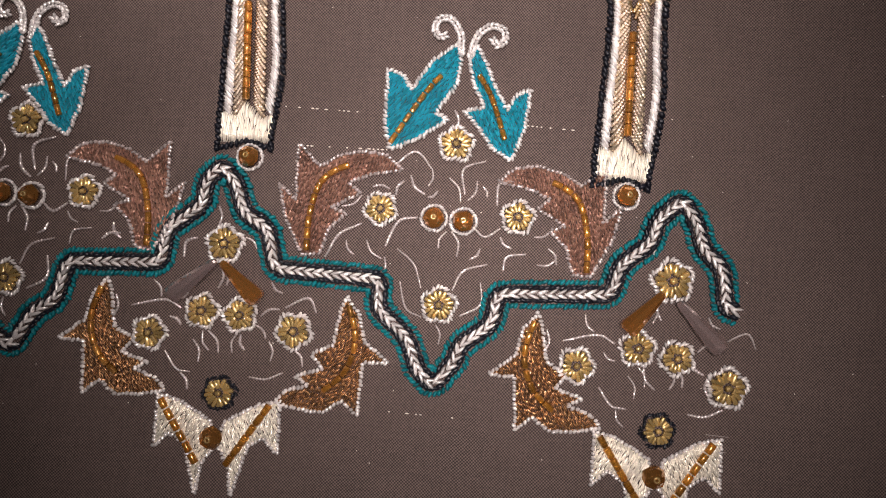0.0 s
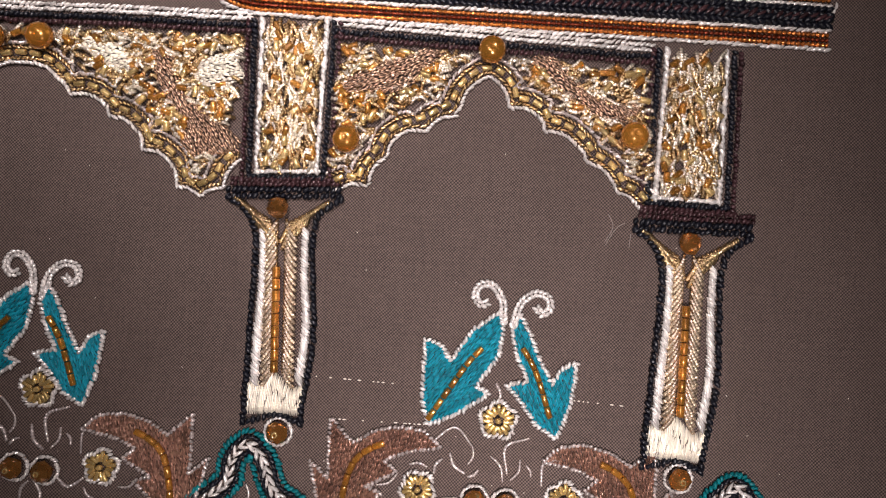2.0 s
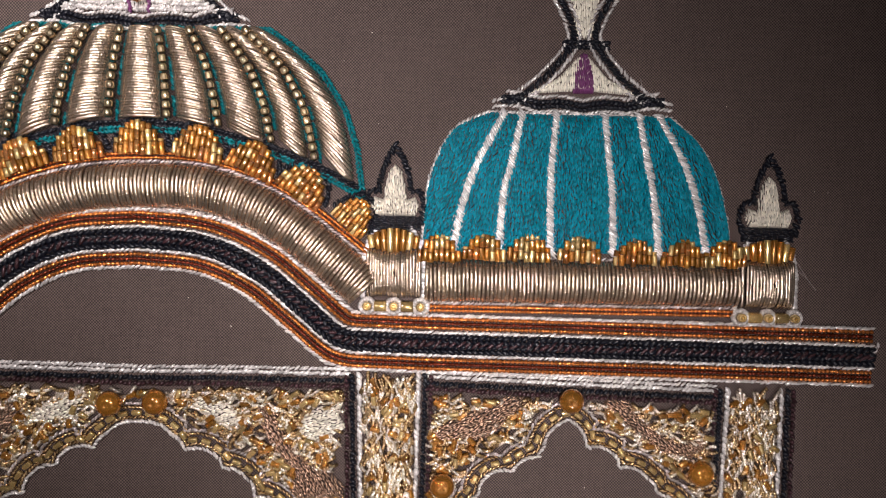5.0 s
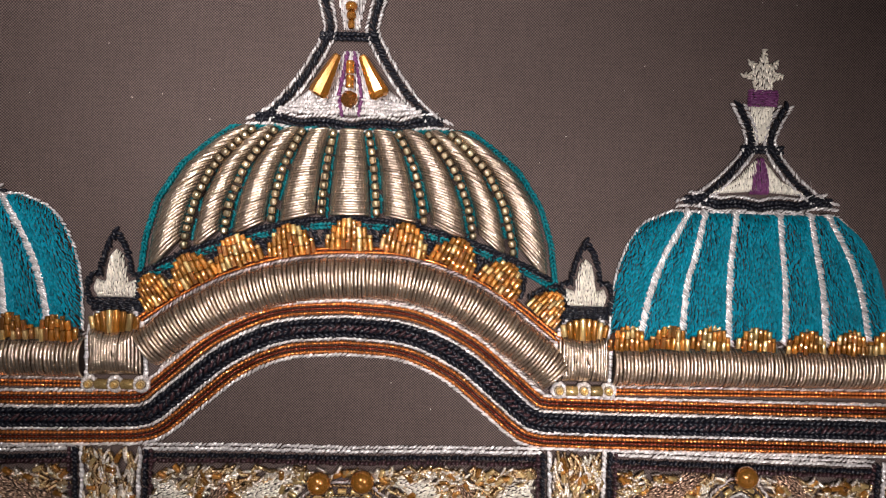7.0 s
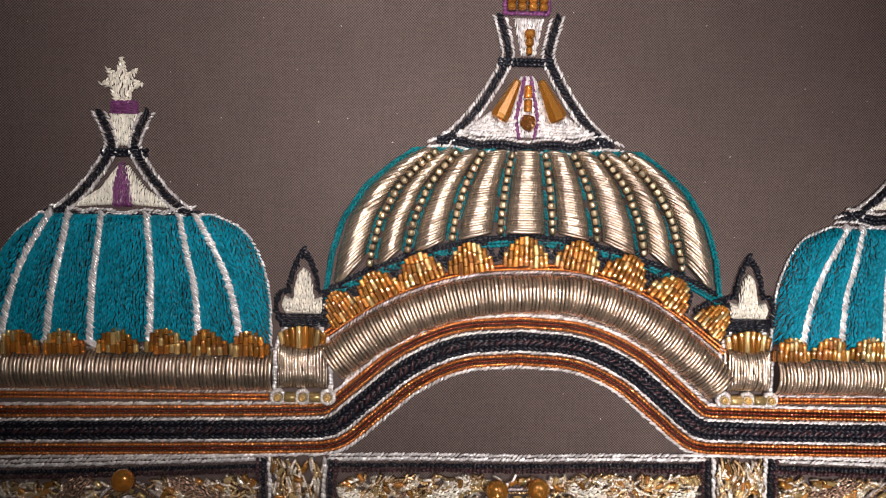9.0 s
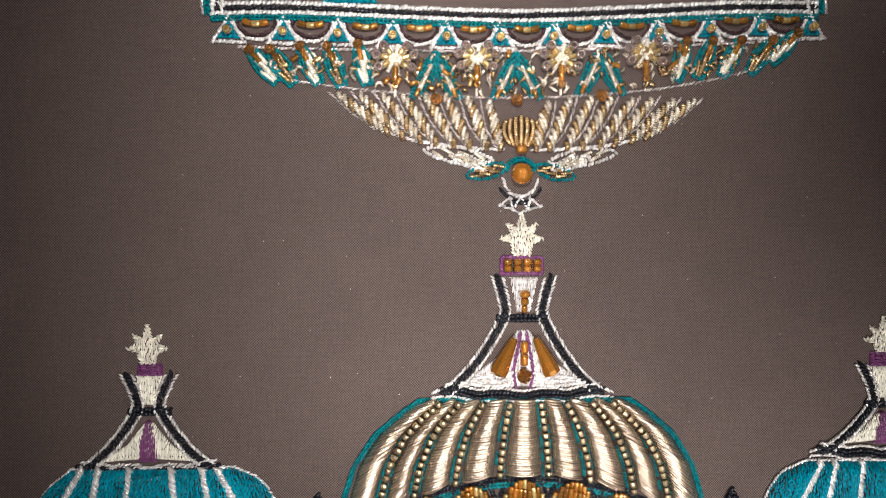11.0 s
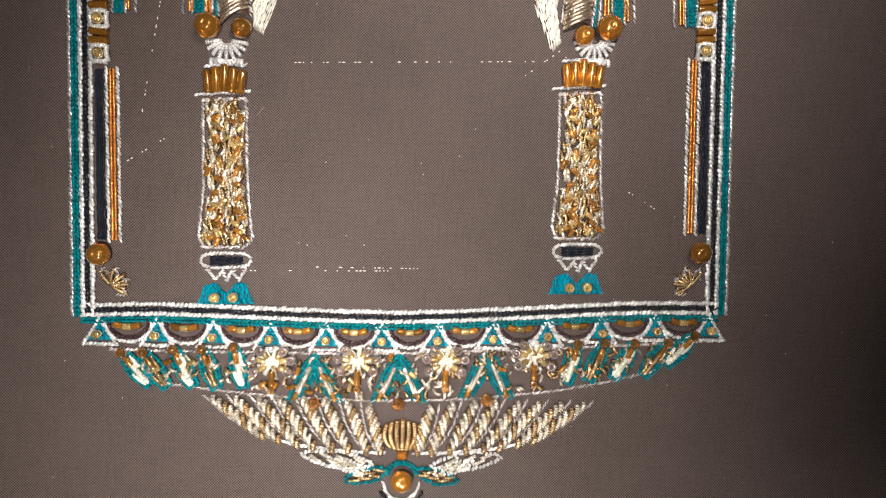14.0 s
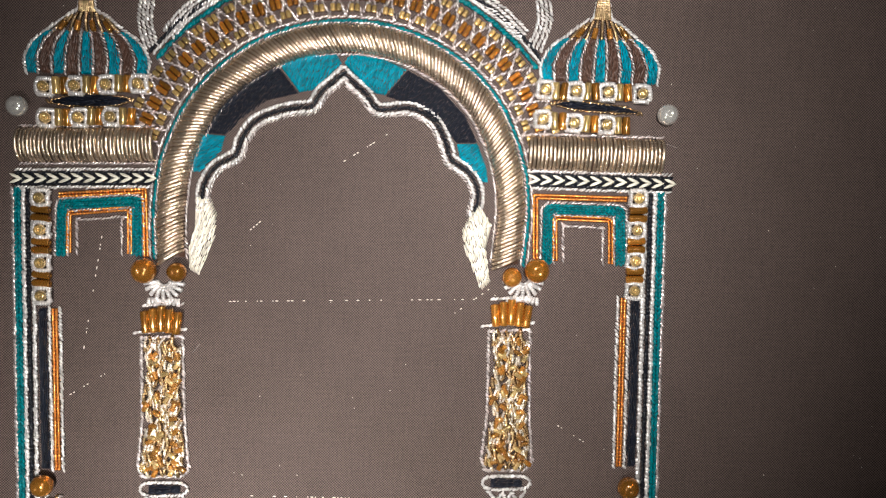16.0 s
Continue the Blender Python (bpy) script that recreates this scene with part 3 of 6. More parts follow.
def flowering_pot(dx, dy, lean):
    def at(pts, more=0.0):
        return moved(pts, dx + more, dy)
    brown = [(62.7, -160.1), (59.1, -153.4), (57.4, -146.9), (60.8, -150.0), (60.7, -139.3), (65.1, -143.5), (68.5, -141.2), (73.5, -140.1), (77.6, -140.7), (80.7, -143.4), (74.5, -144.5), (70.6, -146.2), (73.0, -148.1), (67.6, -151.0), (70.7, -152.0), (67.5, -154.8), (66.0, -159.9)]
    rib = [(63.6, -159.5), (63.7, -153.2), (65.1, -147.2), (67.6, -144.4), (70.7, -143.0)]
    text = "rose-brown satin-stitched acanthus leaf with amber bead vein"
    leaf("acanthus_leaf", text, at(brown), at(rib), ROSE, PINKISH, 1.2, group="acanthus leaves", pitch=0.27, stitch=2.0)
    leaf("acanthus_leaf", text, at(moved(mirrored(brown, POT_AXIS), 0, -1.2)), at(moved(mirrored(rib, POT_AXIS), 0, -1.2)), ROSE, PINKISH, 1.9, group="acanthus leaves", pitch=0.27, stitch=2.0)
    green = [([(89.8, -118.8), (90.5, -122.0), (89.7, -127.0), (86.1, -132.2), (88.6, -133.4), (83.2, -137.2), (78.0, -139.6), (76.8, -135.4), (76.7, -124.4), (79.5, -125.2), (81.5, -127.9), (85.2, -122.2)], [(87.0, -125.2), (84.2, -128.5), (77.9, -138.5)],
              [(90.4, -120.7), (90.0, -116.9), (88.2, -114.3), (86.1, -114.2), (85.1, -116.1), (86.1, -117.7), (87.3, -117.3)], 0.9),
             ([(93.3, -119.2), (91.9, -121.9), (93.0, -126.5), (95.3, -130.7), (91.5, -131.6), (94.7, -135.0), (97.0, -138.3), (100.8, -140.5), (102.9, -134.6), (103.8, -126.8), (101.2, -128.0), (99.6, -131.0), (96.9, -126.3), (95.1, -122.1)], [(93.9, -124.8), (96.5, -129.0), (99.4, -136.9)],
              [(92.1, -121.2), (93.2, -117.3), (95.5, -115.3), (97.9, -115.7), (98.5, -117.6), (97.2, -118.8), (96.1, -117.7)], 2.0)]
    for outline, mid, curl, angle in green:
        t = leaf("teal_leaf", "teal silk leaf with white cord edge, curled tip and amber vein", at(outline, lean), at(mid, lean), TEAL, SILVER, angle, group="teal leaves", bead_size=1.15, pitch=0.28, edge_width=0.95)
        S = Shape()
        S.chain(smooth(at(curl, lean), 0.3), 1.5, 0.75, height=0.8)
        part("curled_tip", S, SILVER, t)
    for x, y in at([(87.0, -152.0), (92.5, -152.3)]):
        ringed_bead(x, y, 4.0)
    for (x, y), r, a in zip(at([(90.4, -137.9), (76.9, -150.8), (102.6, -151.0), (88.8, -168.1)]), (3.4, 3.2, 3.2, 3.4), (0.3, 0.9, 0.2, 1.5)):
        flower(x, y, r, 5, a, SILVER)
    strokes = [[(78.2, -143.3), (82.8, -139.7), (86.2, -142.9)], [(82.2, -144.2), (85.1, -147.7)], [(86.2, -142.9), (85.5, -146.1)], [(87.4, -146.9), (85.6, -148.2)], [(89.4, -144.3), (91.8, -148.8)],
               [(96.1, -140.8), (92.0, -142.6), (92.5, -147.3)], [(94.7, -144.6), (93.1, -148.4)], [(102.4, -144.2), (98.9, -144.9), (98.6, -149.1)], [(84.0, -152.0), (80.4, -153.0), (78.2, -157.7)], [(80.5, -158.1), (83.7, -160.8), (85.3, -165.2)],
               [(73.5, -153.7), (69.4, -156.0), (67.0, -160.4)], [(70.8, -157.0), (72.3, -159.6)], [(74.6, -156.8), (77.6, -160.1)], [(78.2, -159.8), (77.5, -163.5)], [(89.5, -154.4), (88.1, -157.6)], [(90.5, -154.3), (91.6, -159.0)],
               [(94.7, -153.6), (96.7, -155.0), (99.4, -153.3)], [(95.9, -157.2), (94.0, -159.4)], [(97.4, -160.1), (93.0, -161.6), (91.1, -165.3)], [(81.3, -164.1), (82.7, -169.0), (85.7, -170.6)], [(96.3, -163.5), (96.5, -167.6), (92.7, -170.0)],
               [(88.4, -171.8), (89.1, -175.4)], [(104.4, -157.8), (101.0, -158.5), (100.3, -161.1)], [(108.5, -156.5), (110.2, -159.5)], [(89.7, -131.5), (90.3, -135.0)], [(106.5, -159.7), (110.1, -158.5)], [(99.5, -154.9), (101.7, -156.9)],
               [(75.2, -146.7), (78.4, -147.0)], [(73.2, -148.4), (69.6, -150.7)], [(95.8, -145.6), (96.7, -147.6)], [(79.6, -148.0), (81.0, -145.3)], [(105.8, -154.5), (108.8, -153.3)]]
    sprigs("wire_sprigs", at([(90.2, -158.6)])[0], [at(s) for s in strokes], "thin silver wire sprigs around the beaded flowers")


flowering_pot(0, 0, 0)
flowering_pot(*POT_SHIFT, -2.4)

# ---------- hanging cups below the border ----------
CUP_AXIS = (48.9, -176.8)[0]
CUP_SHIFT = ((129.5, -176.0)[0] - (48.4, -174.2)[0], (129.5, -176.0)[1] - (48.4, -174.2)[1])


def hanging_cup(dx, dy, whole):
    def at(pts):
        return moved(pts, dx, dy)
    brown = [(26.1, -166.7), (23.6, -169.8), (22.4, -174.7), (17.6, -178.5), (22.5, -178.6), (22.9, -188.4), (26.0, -185.8), (29.4, -188.2), (34.2, -187.9), (38.6, -186.9), (36.6, -184.7), (32.2, -183.3), (35.0, -181.9), (29.8, -180.3), (32.1, -177.6), (28.2, -175.7), (27.0, -168.6)]
    rib = [(25.6, -168.1), (23.9, -174.1), (25.5, -180.3), (29.6, -184.3)]
    text = "bronze satin-stitched acanthus leaf with amber bead vein"
    leaf("acanthus_leaf", text, at(brown), at(rib), BRONZE, SILVER, 2.2, group="acanthus leaves", pitch=0.27, stitch=2.0)
    if whole:
        leaf("acanthus_leaf", text, at(moved(mirrored(brown, CUP_AXIS), 0, -1.0)), at(moved(mirrored(rib, CUP_AXIS), 0, -1.0)), BRONZE, SILVER, 0.95, group="acanthus leaves", pitch=0.27, stitch=2.0)
    tail = [(37.4, -187.7), (37.3, -197.5), (40.0, -194.6), (42.9, -196.3), (45.6, -205.7), (46.4, -199.9), (48.5, -196.7), (47.6, -192.1), (41.5, -188.6)]
    rib = [(38.2, -188.2), (42.0, -194.0), (45.8, -199.8)]
    text = "ivory gold-thread tail leaf with amber bead vein"
    leaf("tail_leaf", text, at(tail), at(rib), IVORY, SILVER, 1.1, AMBER, 0.9, 0.32, 3.5, 1.4, group="tail leaves")
    leaf("tail_leaf", text, at(moved(mirrored(tail, (48.9, -195.6)[0]), 0, 0)), at(moved(mirrored(rib, (48.5, -195.7)[0]), 0, 0)), IVORY, SILVER, 2.0, AMBER, 0.9, 0.32, 3.5, 1.4, group="tail leaves")
    x, y = at([(48.3, -194.9)])[0]
    ringed_bead(x, y, 4.4, "faceted topaz bead between ivory tail leaves", ring=False)
    x, y = at([(48.9, -186.8)])[0]
    flower(x, y, 3.2, 6, 0.2, NAVY, HONEY, "beaded flower of amber bugles edged with navy thread")
    strokes = [[(27.9, -169.6), (27.7, -173.8)], [(31.0, -171.5), (37.2, -170.1), (40.5, -171.5)], [(34.9, -166.5), (36.6, -169.6)], [(37.9, -179.6), (40.3, -182.8), (43.0, -183.3)], [(41.2, -183.6), (42.7, -186.6)], [(44.9, -175.5), (46.2, -179.1)],
               [(45.9, -175.4), (48.1, -179.5)], [(51.3, -175.8), (50.7, -179.3)], [(52.1, -175.8), (53.0, -178.7)], [(54.6, -173.8), (56.9, -176.3)], [(57.5, -176.8), (58.0, -180.4)], [(60.5, -182.4), (57.4, -183.8), (54.2, -183.6)],
               [(60.2, -170.3), (64.4, -168.3), (66.1, -171.0)], [(55.6, -172.2), (59.2, -170.7)], [(46.4, -152.0), (46.5, -155.7)], [(42.7, -158.1), (40.6, -159.0), (40.3, -161.9)], [(51.9, -157.6), (54.1, -159.6)], [(47.6, -163.1), (47.2, -167.4)], [(48.3, -163.1), (48.8, -166.8)],
               [(38.5, -173.2), (40.7, -174.7)], [(43.1, -177.2), (44.4, -181.3)], [(62.4, -178.1), (64.1, -181.1)], [(57.3, -165.7), (59.5, -167.7)]]
    sprigs("wire_sprigs", at([(48.6, -176.8)])[0], [at(s) for s in strokes], "thin silver wire sprigs inside the hanging cup")


hanging_cup(0, 0, True)
hanging_cup(*CUP_SHIFT, False)
for (x, y), r, a in zip([(48.0, -159.0), (44.6, -171.8), (51.8, -172.2), (34.9, -176.4), (62.1, -174.6), (131.5, -161.2), (125.7, -173.9), (132.9, -175.3), (114.7, -177.7), (142.2, -180.1)], (3.6, 3.3, 3.3, 3.3, 3.5, 4.0, 3.4, 3.3, 3.4, 3.8), (0.3, 0.1, 0.6, 1.3, 0.9, 0.5, 0.3, 0.8, 1.1, 0.2)):
    flower(x, y, r, 5, a, SILVER)
for (a, b), glass in zip(([(47.1, -162.3), (39.0, -169.5)], [(48.2, -162.5), (55.6, -169.2)], [(129.5, -163.6), (123.0, -170.8)], [(132.3, -165.0), (140.4, -173.3)]), (SMOKE, TOPAZ, TOPAZ, SMOKE)):
    t = thing("long_drop_bead", ((a[0] + b[0]) / 2, (a[1] + b[1]) / 2), "long tapered faceted crystal bead under a beaded flower", "bead", "long drop beads")
    bead("drop", glass, t, (a[0] + b[0]) / 2, (a[1] + b[1]) / 2, 3.9, math.atan2(b[1] - a[1], b[0] - a[0]), math.dist(a, b), 0.05, "drop")

# ---------- chalk marks of the drawn pattern ----------
def chalk_lines():
    t = thing("chalk_marks", (72.6, -139.3), "faint broken chalk guide lines on the cloth", "chalk marks")
    lines = [[(57.7, -132.3), (72.2, -132.7)], [(59.8, -139.6), (79.0, -139.6)], [(103.6, -133.7), (112.0, -134.1)], [(75.7, -188.2), (96.7, -188.9)], [(-28.7, 139.3), (29.0, 141.8)], [(-21.5, 95.8), (3.6, 96.1)], [(-53.4, 153.4), (-58.4, 121.4)],
             [(-15.9, 159.9), (-21.1, 155.4)], [(47.3, 114.5), (56.5, 109.1)], [(-60.3, 117.5), (-52.8, 122.3)], [(-1.0, 171.0), (8.6, 177.4)], [(24.1, 138.6), (31.9, 144.5)], [(-40.8, 94.5), (-3.7, 95.4)]]
    for i, l in enumerate(lines):
        S = Shape()
        for x, y in resample(l, 0.85):
            if rng.random() < 0.42:
                S.bit(x, y, 0, math.atan2(l[1][1] - l[0][1], l[1][0] - l[0][0]), rng.uniform(.25, .8), 0.3, 0.1)
        part("chalk_line", S, CHALK, t)


chalk_lines()


def lint_and_tails():
    """Specks of lint on the cloth and a few loose thread tails."""
    t = thing("lint", (40, 0), "specks of pale lint scattered on the cloth", "lint")
    S = Shape()
    for k in range(420):
        S.bit(rng.uniform(-150, 175), rng.uniform(-200, 235), 0.0, rng.uniform(0, 3.1), rng.uniform(.12, .4), rng.uniform(.1, .2), 0.08)
    part("lint_speck", S, CHALK, t)
    for pts in ([(128.9, -44.1), (131.8, -48.4), (133.5, -50.5)], [(129.6, -46.5), (132.3, -48.9)], [(107.5, -105.3), (108.8, -102.6), (107.9, -100.4)], [(107.5, -106.0), (109.4, -102.8), (110.9, -101.8)], [(112.0, -103.6), (111.8, -106.2)], [(-33.4, 127.8), (-31.9, 129.7)],
                [(68.5, 177.1), (71.0, 176.3)], [(138.8, -188.8), (142.9, -189.0)], [(139.5, -191.8), (142.5, -191.8)], [(97.6, -9.9), (98.3, -12.9)]):
        tail = thing("thread_tail", pts[0], "loose silver thread tail lying on the cloth", "thread", "thread tails")
        S = Shape()
        S.tube(smooth(pts, 0.3), 0.07, 0.12, 5)
        part("strand", S, PINKISH, tail)


lint_and_tails()


# ---------- columns of the arcade ----------
def arcade_column():
    left = [(40.1, -101.3), (43.2, -103.5), (45.1, -107.1), (45.5, -115.4), (45.3, -125.9), (45.2, -141.0)]
    right = [(60.4, -100.6), (56.9, -103.1), (55.7, -106.4), (56.0, -114.7), (56.8, -125.1), (55.3, -140.7)]
    top = [(39.9, -99.8), (59.7, -98.9)]
    foot = (50.4, -140.6)
    t = thing("arcade_column", foot, "slim column with gold herringbone, ivory foot and navy cord edges", "embroidered column", "arcade columns")
    l, r = smooth(left, 0.4), smooth(right, 0.4)
    for p in (l, r):
        S = Shape()
        S.knots(p, 1.35, 1.05, height=1.2)
        part("navy_edge", S, NAVY, t)
    S = Shape()
    S.knots([left[-1], (51.3, -139.2), right[-1]], 1.3, 1.0)
    S.knots(top, 1.3, 1.0)
    S.knots(moved(top, 0, -1.2), 1.2, 1.0)
    part("navy_edge", S, NAVY, t)
    for k in (0, 1):
        S = Shape()
        S.knots(moved(top, 0.6, 1.0 + 0.9 * k), 1.0, 0.8)
        part("maroon_cord", S, MAROON, t)
    for p, side in ((left, -1), (right, 1)):
        S = Shape()
        q = offset(smooth(p[2:], 0.4), 1.5 if side < 0 else -1.5)
        S.band(q[:int(len(q) * .80)], (1.3, 1.8), 0.55, 0.8, 0, 1.1)
        part("white_edge", S, SILVER, t)
    axis = [(49.8, -106.7), (50.8, -132.8)]
    half = 3.6
    S, G = Shape(), Shape()
    for k in range(24):
        u = k / 23
        x = axis[0][0] + (axis[1][0] - axis[0][0]) * u
        y = axis[0][1] + (axis[1][1] - axis[0][1]) * u
        for side in (-1, 1):
            S.purl(x + side * 1.9, y, -math.pi / 2 + side * 0.55 + math.pi, 4.2, 0.5, 0.6, side * 0.25)
            G.purl(x + side * 1.5, y + 0.7, -math.pi / 2 + side * 0.45 + math.pi, 3.4, 0.34, 0.4, side * 0.2)
    part("wire_herringbone", S, PALE, t)
    part("wire_herringbone", G, GOLD, t)
    bead_row("bugle", AMBER, t, [(49.7, -113.1), (50.5, -131.8)], 1.5, 2.0, 0.1, 0.9)
    S = Shape()
    for side in (-1, 1):
        for k in range(11):
            a = (49.6, -104.7)
            S.purl(a[0] + side * (1.2 + k * 0.62), a[1] - 2.2 + k * 0.5, math.pi / 2 - side * (0.45 + k * .06), 4.8 - k * 0.18, 0.55, 0.5)
            S.purl(a[0] + side * (1.0 + k * 0.4), a[1] - 4.0 + k * 0.45, math.pi / 2 - side * 0.3, 3.2, 0.5, 0.4)
    part("wire_capital", S, GOLD, t)
    x, y = (49.3, -102.7)
    bead("crystal", TOPAZ, t, x, y, 4.0, 0.3, None, 0.1)
    block = [(45.5, -134.2), (46.9, -133.3), (48.5, -134.5), (49.8, -131.3), (51.5, -132.9), (53.6, -134.7), (56.1, -133.4), (55.0, -139.5), (45.5, -139.7)]
    S = Shape()
    S.satin(block, 1.5, 0.3, 0.9, 1.4, 6.0)
    part("ivory_foot", S, IVORY, t)
    return t


column = arcade_column()
a, b = [(51.6, -142.4), (122.4, -146.0)]
heads = [(49.3, -102.7), (122.0, -104.7)]
v, w = np.subtract(heads[0], a), np.subtract(heads[1], b)
copy_thing(column, pose(column.location.x + (b[0] - a[0]) * .001, column.location.y + (b[1] - a[1]) * .001, 0, 0, 0, math.degrees(math.atan2(w[1], w[0]) - math.atan2(v[1], v[0])))
           @ Matrix.Diagonal((1.0, math.hypot(*w) / math.hypot(*v), 1.0, 1.0)))
for x, y in (a, b):
    ringed_bead(x, y, 4.0)

# ---------- the entablature: pillars, pierced panels and the beam ----------
def panel_purls(S, B, poly, parent, angle, spread, density, glass, long=(2.2, 4.2), leaves=()):
    """Cut wires sewn on at random inside an outline, amber beads among them."""
    a = np.array(poly)
    lo, hi = a.min(0), a.max(0)
    n = int((hi[0] - lo[0]) * (hi[1] - lo[1]) * density)
    for k in range(n):
        q = np.array([[rng.uniform(lo[0], hi[0]), rng.uniform(lo[1], hi[1])]])
        if not inside(q[0], poly) or edge_distance(q, poly)[0] < 0.9 or any(inside(q[0], l) and edge_distance(q, l)[0] > 0.7 for l in leaves):
            continue
        x, y = q[0]
        if rng.random() < glass:
            bead("bugle", rng.choice((AMBER, AMBER, HONEY)), parent, x, y, 1.2, angle + rng.uniform(-1.4, 1.4), 1.8, rng.uniform(.2, .6))
        else:
            (S if rng.random() < 0.5 else B).purl(x, y, angle + rng.uniform(-spread, spread), rng.uniform(*long), 0.47, 0.7, rng.uniform(-.7, .7), 0.25)


def inside(q, poly):
    hit = False
    for (x0, y0), (x1, y1) in zip(poly, list(poly[1:]) + [poly[0]]):
        if (y0 > q[1]) != (y1 > q[1]) and q[0] < x0 + (q[1] - y0) / (y1 - y0) * (x1 - x0):
            hit = not hit
    return hit


def pillar(corners):
    """corners: top left, top right, bottom right, bottom left."""
    t = thing("pillar_block", centre(corners[2:]), "upright pillar block of cut gold wire and amber beads, cord edged", "embroidered pillar", "pillar blocks")
    S, B = Shape(), Shape()
    panel_purls(S, B, corners, t, math.pi / 2, 0.6, 1.5, 0.1)
    part("cut_wire", S, CHAMPAGNE, t)
    part("cut_wire", B, GOLD, t)
    c = [np.array(p) for p in corners]
    S = Shape()
    S.cord([c[0], c[3]], 1.2, 1.1, 0.35, height=1.0)
    S.cord([c[1], c[2]], 1.2, 1.1, 0.35, height=1.0)
    S.cord([c[3], c[2]], 1.1, 1.0, 0.35, height=1.0)
    part("white_edge", S, SILVER, t)
    for d, m, w in ((1.35, NAVY, 1.2), (2.5, MAROON, 1.0)):
        S = Shape()
        S.knots([c[0] + (-d, 0), c[3] + (-d, -d * 0.6)], w, 0.9)
        S.knots([c[1] + (d, 0), c[2] + (d, -d * 0.6)], w, 0.9)
        S.knots([c[3] + (-d, -d * 0.75), c[2] + (d, -d * 0.75)], w, 0.9)
        part("navy_edge" if m is NAVY else "maroon_edge", S, m, t)


RIGHT_IN = [(44.0, -69.2), (55.7, -68.9), (55.4, -95.8), (44.7, -96.3)]
RIGHT_OUT = [(116.7, -70.7), (127.3, -70.5), (127.1, -97.2), (115.8, -96.9)]
for c in (RIGHT_IN, RIGHT_OUT):
    pillar(c)
    pillar([(-c[1][0] + 3, c[1][1]), (-c[0][0] + 3, c[0][1]), (-c[3][0] + 3, c[3][1]), (-c[2][0] + 3, c[2][1])])


def pierced_panel(top, edge, beads, leaves, label):
    """A spandrel: wire, beads and leaves down to a scalloped edge."""
    poly = list(top) + list(edge)
    t = thing("spandrel_panel", centre(poly), label, "embroidered panel", "spandrel panels")
    for i, (w, m, d) in enumerate(((0.75, SILVER, 0.0), (0.75, PINKISH, 3.6))):
        S = Shape()
        S.cord(offset(edge, -d), w, 0.75, 0.5 if i else -0.5, height=0.9)
        part("scalloped_cord", S, m, t)
    S = Shape()
    S.cord(offset(edge, -0.8), 0.7, 0.75, 0.5)
    S.cord(offset(edge, -2.8), 0.7, 0.75, -0.5)
    part("scalloped_cord", S, GOLD, t)
    bead_row("bugle", HONEY, t, offset(edge, -1.8), 1.15, 1.8, 0.9, 0.1)
    for d, m in ((0.2, NAVY), (1.3, MAROON)):
        S = Shape()
        S.knots(moved(top, 0, -d), 1.1, 0.9)
        part("navy_edge" if m is NAVY else "maroon_edge", S, m, t)
    S = Shape()
    S.cord(moved(top, 0, 1.1), 1.0, 1.0, 0.4)
    S.cord(moved(top, 0, 2.0), 0.8, 0.9, 0.5)
    part("white_edge", S, SILVER, t)
    field = list(moved(top, 0, -1.8)) + [tuple(p) for p in offset(edge, -3.6)]
    for outline, angle in leaves:
        S = Shape()
        S.satin(outline, angle, 0.36, 1.5, 2.6, 1.7, 0.14)
        part("bronze_leaf" if angle < 3 else "ivory_leaf", S, FEATHER if angle < 3 else IVORY, t)
    S, B = Shape(), Shape()
    panel_purls(S, B, field, t, 0.3 if centre(top)[0] > 0 else 2.8, 1.0, 1.5, 0.12, (1.6, 3.4), [o for o, _ in leaves])
    part("cut_wire", S, CHAMPAGNE, t)
    part("cut_wire", B, GOLD, t)
    for x, y in beads:
        b = thing("amber_bead", (x, y), "round translucent amber bead on the spandrel", "bead", "amber beads")
        bead("ball", AMBER, b, x, y, 5.0, 0, None, 0.7, "ball", 3.6)
    return t


def scallops(pts, n=3):
    """A run of small lobes along a line of cusps."""
    out = []
    for a, b in zip(pts[:-1], pts[1:]):
        a, b = np.array(a), np.array(b)
        d = b - a
        nrm = np.array([-d[1], d[0]])
        for u in np.linspace(0, 1, 8, endpoint=False):
            out.append(tuple(a + d * u + nrm * -0.14 * math.sin(math.pi * u)))
    out.append(tuple(pts[-1]))
    return out


SIDE_TOP = [(57.6, -70.1), (85.8, -71.0), (114.2, -71.8)]
SIDE_EDGE = scallops([(113.0, -98.9), (109.1, -96.5), (103.3, -91.2), (101.7, -88.7), (95.7, -86.3), (94.4, -83.7), (89.2, -82.6), (85.4, -76.9), (80.4, -83.2), (79.7, -84.5), (74.6, -87.5), (69.2, -89.0), (68.2, -92.1), (64.8, -97.9), (59.4, -98.9)])
SIDE_BEADS = [(60.7, -90.0), (85.5, -72.8), (111.2, -86.6)]
SIDE_LEAVES = [([(57.8, -80.2), (60.7, -77.5), (66.2, -75.1), (73.6, -72.5), (78.0, -72.8), (76.4, -75.3), (73.2, -77.8), (69.5, -81.0), (64.8, -81.7), (59.7, -82.0)], 0.5), ([(91.5, -74.1), (93.6, -72.4), (97.3, -72.9), (100.1, -75.9), (104.7, -79.7), (110.3, -80.7), (112.7, -78.8), (112.8, -82.7), (109.3, -84.8), (103.8, -83.6), (98.7, -80.2), (95.0, -76.9)], 2.5)]
